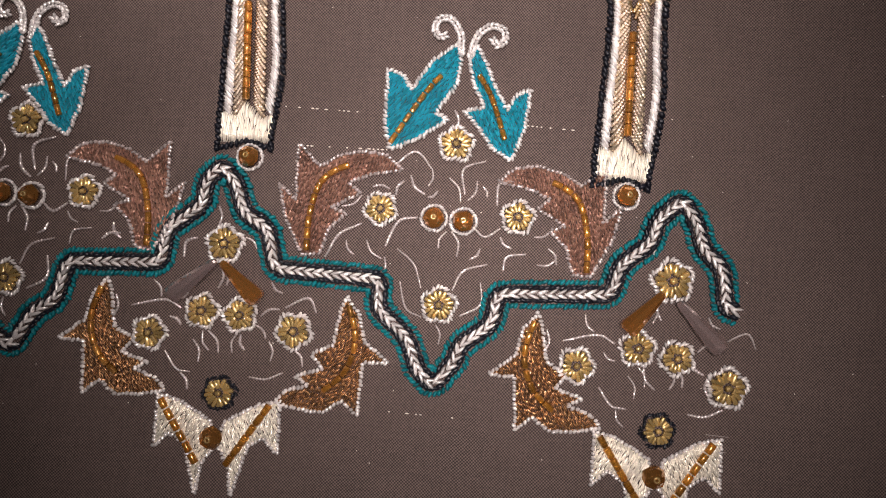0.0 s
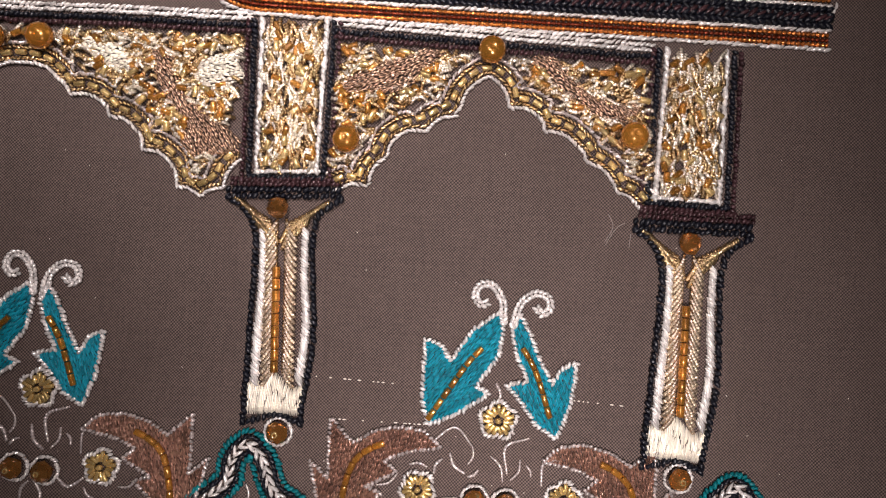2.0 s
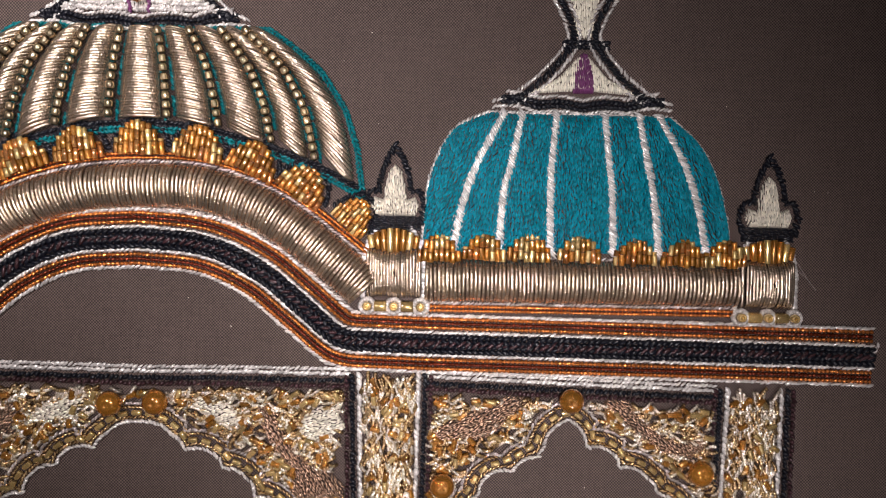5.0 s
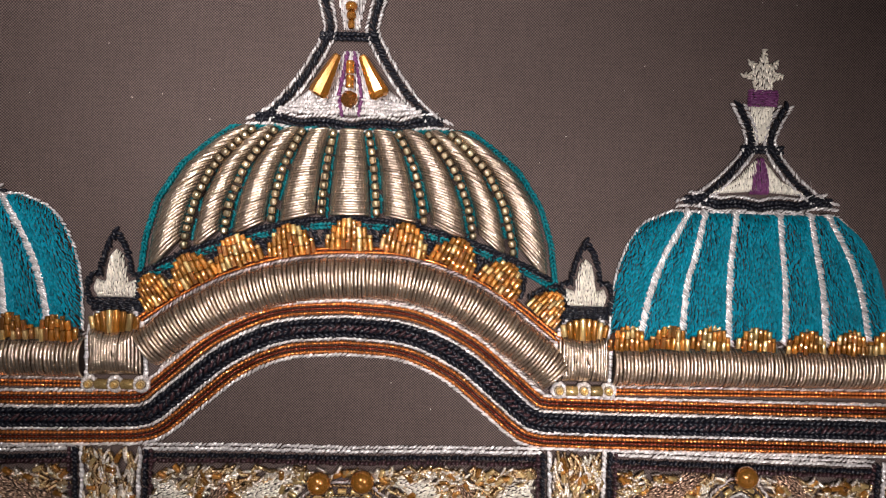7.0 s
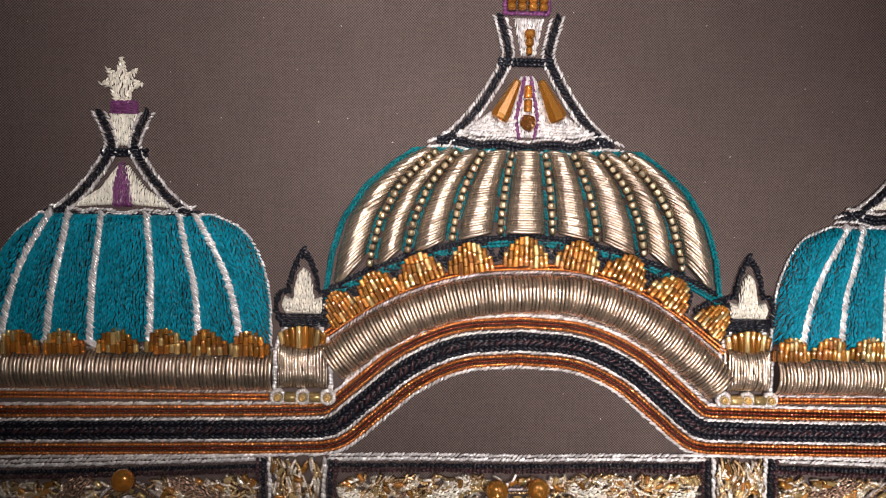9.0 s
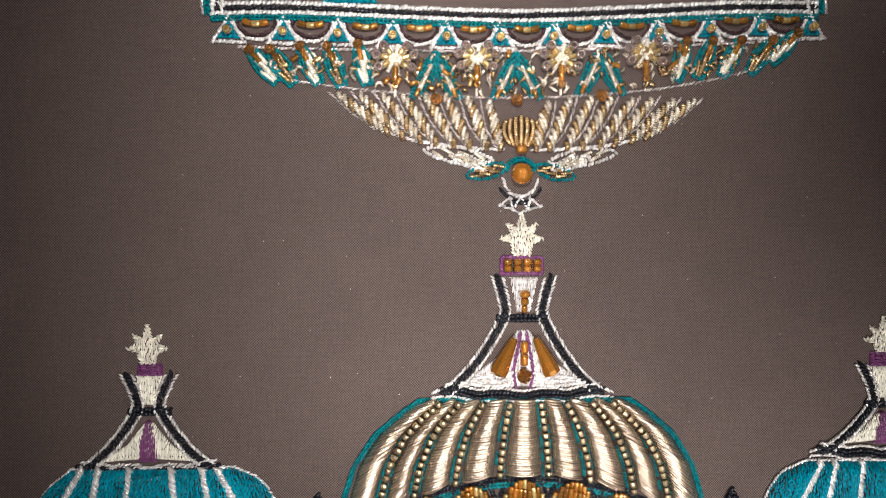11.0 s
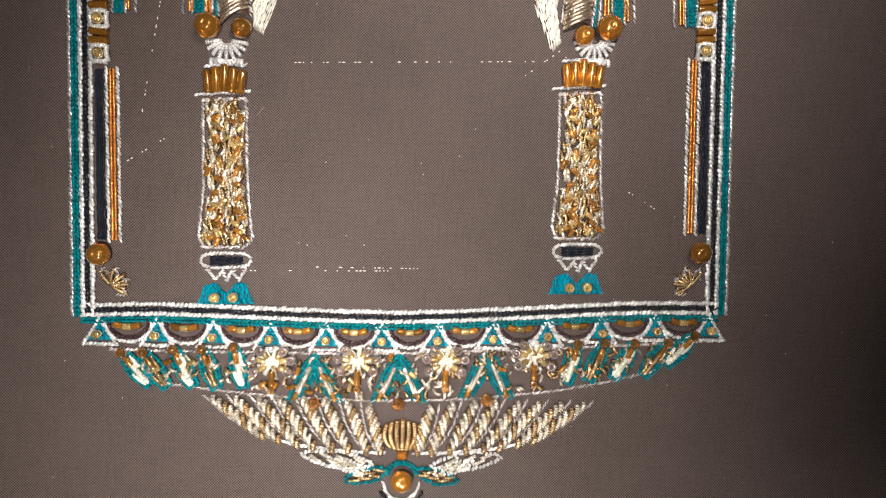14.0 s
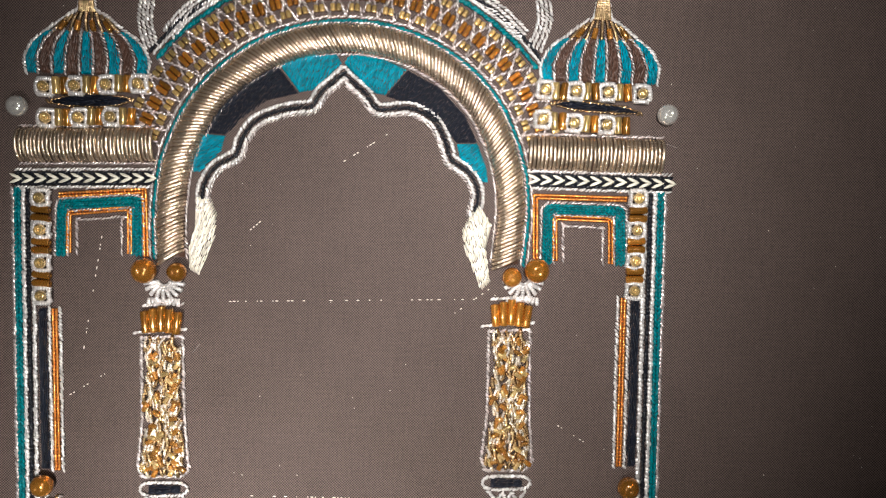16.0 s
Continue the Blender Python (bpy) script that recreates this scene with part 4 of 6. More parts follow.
pierced_panel(SIDE_TOP, SIDE_EDGE, SIDE_BEADS, SIDE_LEAVES, "spandrel of cut gold wire, beads and bronze leaves with scalloped edge")
pierced_panel(moved(mirrored(SIDE_TOP), 3, 0)[::-1], moved(mirrored(SIDE_EDGE), 3, 0)[::-1], moved(mirrored(SIDE_BEADS), 3, 0),
              [(moved(mirrored(o), 3, 0), math.pi - a) for o, a in SIDE_LEAVES], "spandrel of cut gold wire, beads and bronze leaves with scalloped edge")
MID = (1.0, -78.8)[0]
half = [(41.7, -94.4), (38.9, -99.8), (34.8, -101.6), (30.4, -100.0), (27.9, -94.7), (23.7, -93.8), (22.5, -90.2), (17.3, -88.0), (15.6, -85.2), (9.9, -84.5), (7.7, -81.8), (1.0, -79.0)]
CENTRE_EDGE = scallops(half + mirrored(half[:-1], MID)[::-1])
half_top = [(0.8, -70.1), (20.4, -69.8), (41.7, -69.9)]
CENTRE_TOP = mirrored(half_top, MID)[::-1] + half_top[1:]
LV = [([(23.0, -75.1), (25.8, -74.6), (28.5, -77.0), (29.9, -80.6), (32.7, -84.3), (37.3, -87.4), (41.1, -90.5), (41.5, -93.3), (37.3, -93.9), (33.2, -94.5), (30.4, -92.7), (30.9, -88.0), (27.6, -84.4), (25.5, -80.7), (24.6, -77.5)], 2.2), ([(10.1, -74.7), (12.8, -73.2), (17.9, -74.6), (21.6, -77.1), (22.3, -79.4), (18.8, -80.0), (14.2, -78.1)], 3.6), ([(31.8, -80.6), (33.2, -76.8), (37.3, -75.3), (41.1, -73.9), (40.1, -77.1), (41.8, -79.4), (38.3, -81.3), (34.6, -82.8)], 3.4)]
pierced_panel(CENTRE_TOP, CENTRE_EDGE, [(4.9, -74.6), (-4.0, -75.0)], LV + [(mirrored(o, MID), math.pi - a if a < 3 else a) for o, a in LV], "wide central spandrel of gold wire, ivory leaves and beads")


# ---------- the beam with its rise in the middle ----------
RISE = [(1.6, -42.9), (13.3, -44.1), (24.0, -48.7), (32.5, -55.4), (39.3, -61.1), (42.9, -62.2), (56.7, -62.5), (116.7, -63.4)]
END = (144.8, -63.4)
half = [(0.4, RISE[0][1])] + [p for p in RISE[1:] if p[0] < 100] + [((RISE[-1][0] + END[0]) / 2, (RISE[-1][1] + END[1]) / 2 + 0.2), END]
arc = smooth(half[:6], 0.5).tolist() + resample(half[5:], 0.5).tolist()[1:]
BEAM = mirrored(arc[1:], 0.4)[::-1] + [tuple(p) for p in arc]


def beam():
    t = thing("arched_beam", (0, -66), "long beam of dark braid between copper bands, rising in a low arch", "embroidered beam")
    base = resample(BEAM, 0.5)
    for d in (-0.95, 0.95):
        S = Shape()
        S.chain(offset(base, d), 2.0, 1.2, height=1.2, spread=0.5)
        part("dark_braid", S, NAVY, t)
    S = Shape()
    S.cord(base, 1.0, 1.5, 0.7, z=0.4, height=0.9)
    part("dark_braid", S, MAROON, t)
    for d in (-2.25, 2.25, 5.6, -5.6):
        S = Shape()
        S.cord(offset(base, d), 0.85, 1.0, 0.35, height=0.8)
        part("white_cord", S, SILVER, t)
    for d0 in (-4.95, 3.1):
        for k in range(3):
            S = Shape()
            S.wire(offset(base, d0 + 0.1 + k * 0.86), 0.46 if k != 1 else 0.4, 0.85, 0.45, 7, 0.5)
            part("copper_wire", S, RUST if k == 1 else COPPER, t)
    # slanting end
    e = base[-1]
    S = Shape()
    S.cord([(e[0] + 1.2, e[1] + 2.4), (e[0] - 0.6, e[1] - 2.2)], 0.8, 0.9)
    part("white_cord", S, SILVER, t)
    return t


beam()


def wire_roll(path, half, height, label, above=None, slant=0.0, pitch=0.78):
    t = thing("wire_roll", path[len(path) // 2], label, "embroidered roll", "wire rolls")
    S = Shape()
    S.roll(path, half, height, pitch, 0.52 + 0.06 * (slant > 0), slant)
    part("wound_wire", S, PALE, t)
    S = Shape()
    p = resample(path, 1.2)
    tg = tangents(p)
    S.rings([[(a[0] + b[1] * w * half * 0.95, a[1] - b[0] * w * half * 0.95, height * 0.9 * math.sqrt(1 - w * w)) for w in (-1, -0.8, -0.45, 0, 0.45, 0.8, 1)] for a, b in zip(p, tg)], close=False)
    part("pad", S, BROWN_SILK, t)
    for d in (half + 0.35, -half - 0.35):
        S = Shape()
        S.cord(offset(path, d), 0.6, 0.8)
        part("silver_cord", S, PINKISH, t)
    if above:
        for d in above:
            S = Shape()
            S.wire(offset(path, d), 0.42, 0.8, 0.42, 7, 0.5)
            part("copper_wire", S, COPPER, t)
    return t


arch_roll = smooth([(-39.8, -47.6), (-30.7, -41.2), (-21.6, -36.6), (-10.1, -33.3), (1.4, -32.3), (13.1, -32.8), (23.7, -36.2), (32.1, -41.2), (42.5, -49.3), (45.0, -51.6)], 0.4)
wire_roll(offset(arch_roll, -0.4), 4.3, 3.3, "arched roll of pale gold wire under the great dome", (5.4, 6.2))
side_roll = resample([(57.0, -49.9), (117.0, -49.8)], 0.4)
wire_roll(side_roll, 4.2, 3.2, "straight roll of pale gold wire under a teal dome", (-5.2, -6.0))
wire_roll(resample([(-115.0, -49.8), (-52.4, -49.9)], 0.4), 4.2, 3.2, "straight roll of pale gold wire under a teal dome", (-5.2, -6.0))


def bead_cluster(x, y, w, h, angle, n=6, rim=None, up=0.0):
    """A puffed shell: short cut beads in upright strings over a rounded pad."""
    t = thing("bead_scallop", (x, y), "puffed scallop of short amber beads in upright strings", "bead cluster", "amber bead scallops")
    ux, uy = math.cos(angle), math.sin(angle)

    def at(u, v):
        return x + ux * u * w / 2 - uy * v, y + uy * u * w / 2 + ux * v
    S = Shape()
    rows = []
    for a in np.linspace(0.05, math.pi - 0.05, 13):
        row = []
        for b in np.linspace(0, math.pi / 2, 6):
            px, py = at(math.cos(a) * 0.92 * math.cos(b), h * 0.92 * math.sin(a) * math.cos(b) + 0.1)
            row.append((px, py, up + 1.5 * math.sin(b)))
        rows.append(row)
    S.rings(rows, close=False)
    pad = part("pad", S, BROWN_SILK, t)
    for k in range(n):
        u = (k + 0.5) / n * 2 - 1
        l = h * max(0.42, math.sqrt(1 - u * u))
        v = -rng.uniform(0, 0.7)
        while v < l - 0.5:
            size = min(rng.uniform(1.7, 2.7), l - v)
            mid = max(0.3, v + size / 2)
            px, py = at(u * (1.0 - 0.12 * mid / h), mid)
            lift = 1.5 * math.sqrt(max(0.0, 1 - u * u)) * math.sqrt(max(0.05, 1 - (mid / h - 0.4) ** 2 * 2.2))
            bead("bugle", rng.choice((AMBER, AMBER, AMBER, TOPAZ, HONEY)), pad, px, py, w / n * rng.uniform(0.98, 1.12), angle + math.pi / 2 + u * 0.2 * mid / h + rng.uniform(-.1, .1), size * 0.96, up + lift + rng.uniform(0, .2))
            v += size
    if rim:
        S = Shape()
        S.knots([at(1.12 * math.cos(a), (h + 0.8) * math.sin(a)) for a in np.linspace(0.25, math.pi - 0.25, 16)], 1.3, 0.85, height=0.9)
        part("navy_rim", S, rim, t)


# nine scallops on the arch, seven under each small dome
for i, (x, y) in enumerate([(-36.4, -38.1), (-29.4, -34.2), (-20.7, -30.3), (-10.4, -28.0), (1.1, -26.6), (12.0, -27.2), (22.0, -29.8), (31.4, -34.1), (41.0, -39.8)]):
    a, b = arch_roll[int(len(arch_roll) * max(0.0, (i - 0.3) / 9))], arch_roll[min(len(arch_roll) - 1, int(len(arch_roll) * (i + 1.3) / 9))]
    bead_cluster(x, y, 10.0 if i not in (0, 8) else 8.0, 6.4, math.atan2(b[1] - a[1], b[0] - a[0]), 9, NAVY)
for x, y in [(59.2, -45.9), (67.8, -45.6), (76.4, -45.4), (86.1, -45.5), (96.9, -45.8), (106.1, -45.9), (114.2, -45.9)]:
    bead_cluster(x, y, 8.6, 5.0, -0.02, 8, None, 1.3)
    bead_cluster(2.6 - x, y, 8.6, 5.0, 0.02, 8, None, 1.3)


def corner_block(name_at, mirror=1):
    """A satin block with bead rows and a small spade finial; built round the foot of the block."""
    cx, cy = name_at
    t = thing("corner_block", (cx, cy), "pale gold satin block with bead rows and a small spade finial", "embroidered block", "corner blocks")

    def q(*pts):
        return [(cx + x * mirror, cy + y) for x, y in pts]
    S = Shape()
    S.satin(q((-5.3, 1.6), (5.3, 1.6), (5.3, 11.4), (-5.3, 11.4)), math.pi / 2, 0.55, 3.4, 4.8, 12.0, 0.1)
    part("satin_block", S, PALE, t)
    for side in (-1, 1):
        S = Shape()
        S.cord(q((side * 5.9, 0.5), (side * 5.9, 9.0), (side * 5.2, 12.0), (side * 3.4, 15.2)), 1.4, 0.8, 0.7)
        part("silver_cord", S, SILVER, t)
    for k in range(8):
        x, y = q((-4.4 + k * 1.25, 12.6))[0]
        bead("bugle", AMBER if k % 3 else HONEY, t, x, y + 0.4 * math.sin(k * 0.45), 1.35, math.pi / 2 + (3.5 - k) * 0.05, 2.6 + 2.0 * math.sin(k * 0.45), 0.5 + 0.7 * math.sin(k * 0.45))
    for k in range(5):
        x, y = q((-5.0 + k * 2.6, 0.0))[0]
        if k % 2 == 0:
            bead("ring", HONEY, t, x, y, 1.9, 0, None, 0.5)
            S = Shape()
            for j in range(7):
                S.purl(x + 1.35 * math.cos(j * 0.9), y + 1.35 * math.sin(j * 0.9), j * 0.9 + 1.57, 1.7, 0.52, 0.4, z=0.7)
            part("wire_knot", S, SILVER, t)
        else:
            bead("bugle", HONEY, t, x, y, 2.2, 0, 2.4, 0.2)
    S = Shape()
    S.satin(q((-3.7, 17.6), (3.9, 17.6), (4.6, 19.6), (4.0, 21.4), (2.2, 20.8), (1.7, 24.4), (1.1, 26.6), (0.0, 27.6), (-1.1, 26.6), (-1.7, 24.4), (-2.2, 20.8), (-4.0, 21.4), (-4.6, 19.6)), math.pi / 2, 0.3, 1.0, 1.2, 2.4)
    part("ivory_spade", S, IVORY, t)
    S = Shape()
    S.satin(q((-5.2, 14.8), (5.2, 14.8), (5.2, 17.4), (-5.2, 17.4)), 0.0, 0.4, 0.9, 1.0, 2.4)
    edge = q((-5.3, 16.4), (-5.8, 19.6), (-4.9, 22.6), (-3.1, 22.4), (-2.7, 25.4), (-1.7, 28.2), (0, 31.4), (1.7, 28.2), (2.7, 25.4), (3.1, 22.4), (4.9, 22.6), (5.8, 19.6), (5.3, 16.4))
    S.knots(edge, 1.5, 0.85, height=1.2)
    part("navy_edge", S, NAVY, t)
    return t


block = corner_block((50.4, -55.2))
for x, y in ((123.4, -56.0), (-(123.4, -56.0)[0], (123.4, -56.0)[1]), (-45.9, -55.3)):
    copy_thing(block, pose(x * .001, y * .001, 0))


# ---------- spires ----------
def spire(skirt, neck, flare, collar, star, grand, label):
    """A tent roof: navy and silver edges, ivory inside, a collar and a star on top.
    skirt, neck, flare, collar: left and right points; star: its foot."""
    (x0, ys), (x1, _) = skirt
    cx = (x0 + x1) / 2
    (n0, yn), (n1, _) = neck
    (f0, yf), (f1, _) = flare
    t = thing("dome_spire", (cx, ys), label, "embroidered spire", "dome spires")
    k = (x1 - x0) / 30.0
    side_l = smooth([(x0, ys), (x0 + 0.22 * (n0 - x0), ys + 0.09 * (yn - ys)), (x0 + 0.62 * (n0 - x0), ys + 0.45 * (yn - ys)), (n0, yn), (n0 + 0.1, yn + 0.4 * (yf - yn)), (f0, yf)], 0.4)
    side_r = [(2 * cx - x, y) for x, y in side_l]
    for p, sgn in ((side_l, 1), (side_r, -1)):
        S = Shape()
        S.cord(p, 0.75, 0.85, 0.5 * sgn, height=0.9)
        part("silver_edge", S, SILVER, t)
        S = Shape()
        S.knots(offset(p, -1.15 * sgn)[4:], 1.3 * min(1.2, k), 0.7, height=1.1)
        part("navy_cord", S, NAVY, t)
        S = Shape()
        S.cord(offset(p, -2.3 * sgn)[6:-2], 0.75, 0.85, 0.5 * sgn, height=0.9)
        part("silver_edge", S, SILVER, t)
    wave = [(x0 + (x1 - x0) * u, ys - 0.3 + (0.55 * abs(math.sin(u * math.pi * 4)) - 1.1 * math.sin(u * math.pi)) * k) for u in np.linspace(0, 1, 40)]
    S = Shape()
    S.chain(moved(wave, 0, 0.4)[2:-2], 1.6 * min(1.2, k), 0.9, height=1.0)
    S.chain(moved([(n0, yn), (n1, yn)], 0, 0), 1.9, 0.9, height=1.0)
    part("navy_cord", S, NAVY, t)
    for d in (-0.9, 1.9):
        S = Shape()
        S.cord(moved(wave, 0, d)[3 if d > 0 else 0:37 if d > 0 else 40], 0.7, 0.8, 0.5, height=0.9)
        part("silver_edge", S, SILVER, t)
    H = yn - ys
    if not grand:
        S = Shape()
        S.satin([(cx - 0.33 * (x1 - x0), ys + 1.4), (cx - 0.6, ys + 2.2), (cx + 0.6, ys + 2.2), (cx + 0.33 * (x1 - x0), ys + 1.4), (cx + 0.14 * (x1 - x0), ys + 0.42 * H), (cx + 1.0, ys + 0.8 * H), (cx - 1.0, ys + 0.8 * H), (cx - 0.14 * (x1 - x0), ys + 0.42 * H)],
                math.pi / 2, 0.34, 0.9, 1.6, 3.0)
        part("ivory_fill", S, CREAM, t)
        S = Shape()
        S.satin([(cx - 2.0, ys + 1.6), (cx + 2.0, ys + 1.6), (cx + 1.9, ys + 0.45 * H), (cx + 0.5, ys + 0.85 * H), (cx - 0.5, ys + 0.85 * H), (cx - 1.9, ys + 0.45 * H)], math.pi / 2, 0.34, 1.2, 1.4, 3.0, base=0.6)
        part("purple_drop", S, PURPLE, t)
    else:
        S = Shape()
        S.satin([(cx - 0.36 * (x1 - x0), ys + 1.4), (cx - 0.8, ys + 1.2), (cx + 0.8, ys + 1.2), (cx + 0.36 * (x1 - x0), ys + 1.4), (cx + 0.15 * (x1 - x0), ys + 0.45 * H), (cx + 1.2, ys + 0.84 * H), (cx - 1.2, ys + 0.84 * H), (cx - 0.15 * (x1 - x0), ys + 0.45 * H)],
                math.pi / 2, 0.4, 0.5, 1.6, 3.0)
        part("silver_fill", S, SILVER, t)
        S = Shape()
        for side in (-1, 1):
            for e in (0.0, 1.1, 2.2):
                S.cord(smooth([(cx + side * 2.6, ys + 1.6 + e * 1.3), (cx + side * (0.2 * (x1 - x0)), ys + 1.5 + e), (cx + side * (0.34 - 0.03 * e) * (x1 - x0), ys + 2.2 + e * 0.5)], 0.4), 0.95, 0.8, 0.5, z=0.45)
        part("silver_swirl", S, SILVER, t)
        for side in (-1, 1):
            S = Shape()
            S.cord([(cx + side * 0.7, ys + 0.8 * H), (cx + side * 2.3, ys + 0.3 * H), (cx + side * 1.7, ys + 1.2)], 0.9, 0.8, 0.5, z=0.4)
            part("purple_cord", S, PURPLE, t)
            ax, ay, bx, by = cx + side * 2.4, ys + 0.75 * H, cx + side * 6.4, ys + 0.26 * H
            bead("drop", AMBER, t, (ax + bx) / 2, (ay + by) / 2, 4.4, math.atan2(by - ay, bx - ax), math.dist((ax, ay), (bx, by)), 0.5, "long_bead")
        for j in range(2):
            bead("bugle", AMBER, t, cx, ys + (0.45 + 0.17 * j) * H, 1.8, math.pi / 2, 0.15 * H, 0.9)
        bead("crystal", TOPAZ, t, cx, ys + 0.24 * H, 3.6, 0, None, 0.8)
    # throat
    S = Shape()
    w = (f1 - f0) / 2
    S.satin([(cx - w * 0.45, yf), (cx + w * 0.45, yf), (cx + w * 0.22, yn + 1.4), (cx - w * 0.22, yn + 1.4)], math.pi / 2, 0.34, 0.7, 1.2, 3.0)
    part("ivory_fill", S, CREAM if not grand else SILVER, t)
    if grand:
        for j in range(3):
            bead("seed", AMBER, t, cx, yn + 2.2 + 1.7 * j, 1.5 + j * 0.5, 1.57, 1.7, 0.7)
    (c0, y0), (c1, y1) = collar
    S = Shape()
    if grand:
        S.cord([(c0, y0), (c0, y1), (c1, y1), (c1, y0), (c0, y0)], 1.2, 0.8, 0.5)
        part("purple_cord", S, PURPLE, t)
        for j in range(4):
            for r in (0.3, 0.72):
                bead("seed", AMBER, t, c0 + 1.2 + (c1 - c0 - 2.4) * j / 3, y0 + (y1 - y0) * r, 1.7, 0, 1.9, 0.4)
    else:
        S.satin([(c0, y0), (c1, y0), (c1, y1), (c0, y1)], 0.0, 0.34, 1.0, 1.2, 3.0)
        part("purple_collar", S, PURPLE, t)
    sx, sy, r = star
    S = Shape()
    poly = []
    for i, a in enumerate((200, 180, 155, 135, 115, 90, 65, 45, 25, 0, -20)):
        d = r * (1.0 if i % 2 == 1 else 0.5) * (1.25 if a == 90 else 1.0)
        poly.append((sx + d * math.cos(math.radians(a)), sy + d * math.sin(math.radians(a))))
    poly += [(sx + r * 0.35, sy - r * 0.75), (sx - r * 0.35, sy - r * 0.75)]
    S.satin(poly, math.pi / 2, 0.42, 0.7, 1.0, 2.6, 0.15)
    S.cord(poly, 0.6, 0.8, 0.6, closed=True)
    part("star", S, IVORY, t)
    return t


spire([(69.3, -14.8), (103.5, -15.1)], [(82.7, -3.8), (90.9, -3.6)], [(80.1, 5.3), (92.2, 4.9)], [(83.4, 5.2), (89.9, 8.7)], (*(86.4, 11.5), 4.4), False, "small spire with purple drop, navy edges and a silver star")
a = [(-99.0, -17.4), (-67.6, -17.0)]
spire([(-(103.5, -15.1)[0] + 3, a[0][1]), (-(69.3, -14.8)[0] + 3, a[0][1])], [(-87.4, -4.5), (-78.8, -4.6)], [(-89.5, 3.6), (-76.8, 3.5)], [(-86.1, 3.5), (-80.4, 6.2)], (*(-83.7, 9.6), 4.4), False,
      "small spire with purple drop, navy edges and a silver star")
spire([(-20.0, -0.5), (21.4, -0.2)], [(-5.2, 16.5), (5.7, 16.4)], [(-6.6, 25.9), (7.5, 25.7)], [(-4.4, 26.8), (4.8, 30.4)], (*(0.1, 34.7), 5.0), True, "great spire with long amber beads, navy edges and silver star")


# ---------- domes ----------
def teal_dome(flip):
    out = smooth([(56.0, -44.3), (56.4, -34.0), (58.2, -26.6), (62.0, -20.2), (68.2, -17.0)], 0.5).tolist() + smooth([(103.6, -17.4), (108.9, -22.1), (112.6, -28.3), (115.0, -36.3), (116.1, -43.2)], 0.5).tolist()
    ribs = [[(61.8, -44.4), (63.5, -35.0), (66.2, -27.0), (71.3, -17.2)], [(70.6, -44.2), (71.4, -32.6), (73.0, -25.7), (74.7, -17.2)], [(80.7, -44.1), (80.4, -32.4), (80.6, -25.6), (81.3, -17.2)], [(92.8, -44.2), (92.3, -32.2), (91.4, -25.3), (90.5, -17.2)],
            [(101.7, -44.4), (100.4, -33.1), (98.7, -25.2), (97.1, -17.2)], [(110.9, -43.8), (108.8, -34.1), (105.9, -26.2), (100.8, -17.2)]]
    f = (lambda p: [(-x + 3.3, y) for x, y in p]) if flip else (lambda p: [tuple(a) for a in p])
    t = thing("teal_dome", f([(86.1, -43.7)])[0], "padded teal silk dome with silver ribs and silver edge", "embroidered dome", "teal domes")
    n = len(out) // 2
    lefts = [smooth([(56.0, -44.3), (56.4, -34.0), (58.2, -26.6), (62.0, -20.2), (68.8, -17.0)], 0.8)] + [smooth(r, 0.8) for r in ribs]
    rights = [smooth(r, 0.8) for r in ribs] + [smooth([(116.1, -43.2), (115.0, -36.3), (112.6, -28.3), (108.9, -22.1), (103.3, -17.4)], 0.8)]
    for i, (a, b) in enumerate(zip(lefts, rights)):
        poly = f([tuple(p) for p in a] + [tuple(p) for p in b[::-1]])
        d = (np.array(b[-1]) + np.array(a[-1]) - np.array(b[0]) - np.array(a[0])) * ((-1, 1) if flip else (1, 1))
        S = Shape()
        S.satin(poly, math.atan2(d[1], d[0]), 0.32, 3.6, 4.8, 2.0, 0.12)
        part("silk_gore", S, TEAL, t)
    for r in ribs:
        S = Shape()
        S.band(f(smooth(r, 0.4)), (2.8, 1.9), 0.55, 0.95, 0.5, 1.8)
        part("silver_rib", S, SILVER, t)
    S = Shape()
    S.cord(f(out), 0.8, 0.85, 0.5)
    part("silver_edge", S, SILVER, t)


teal_dome(False)
teal_dome(True)


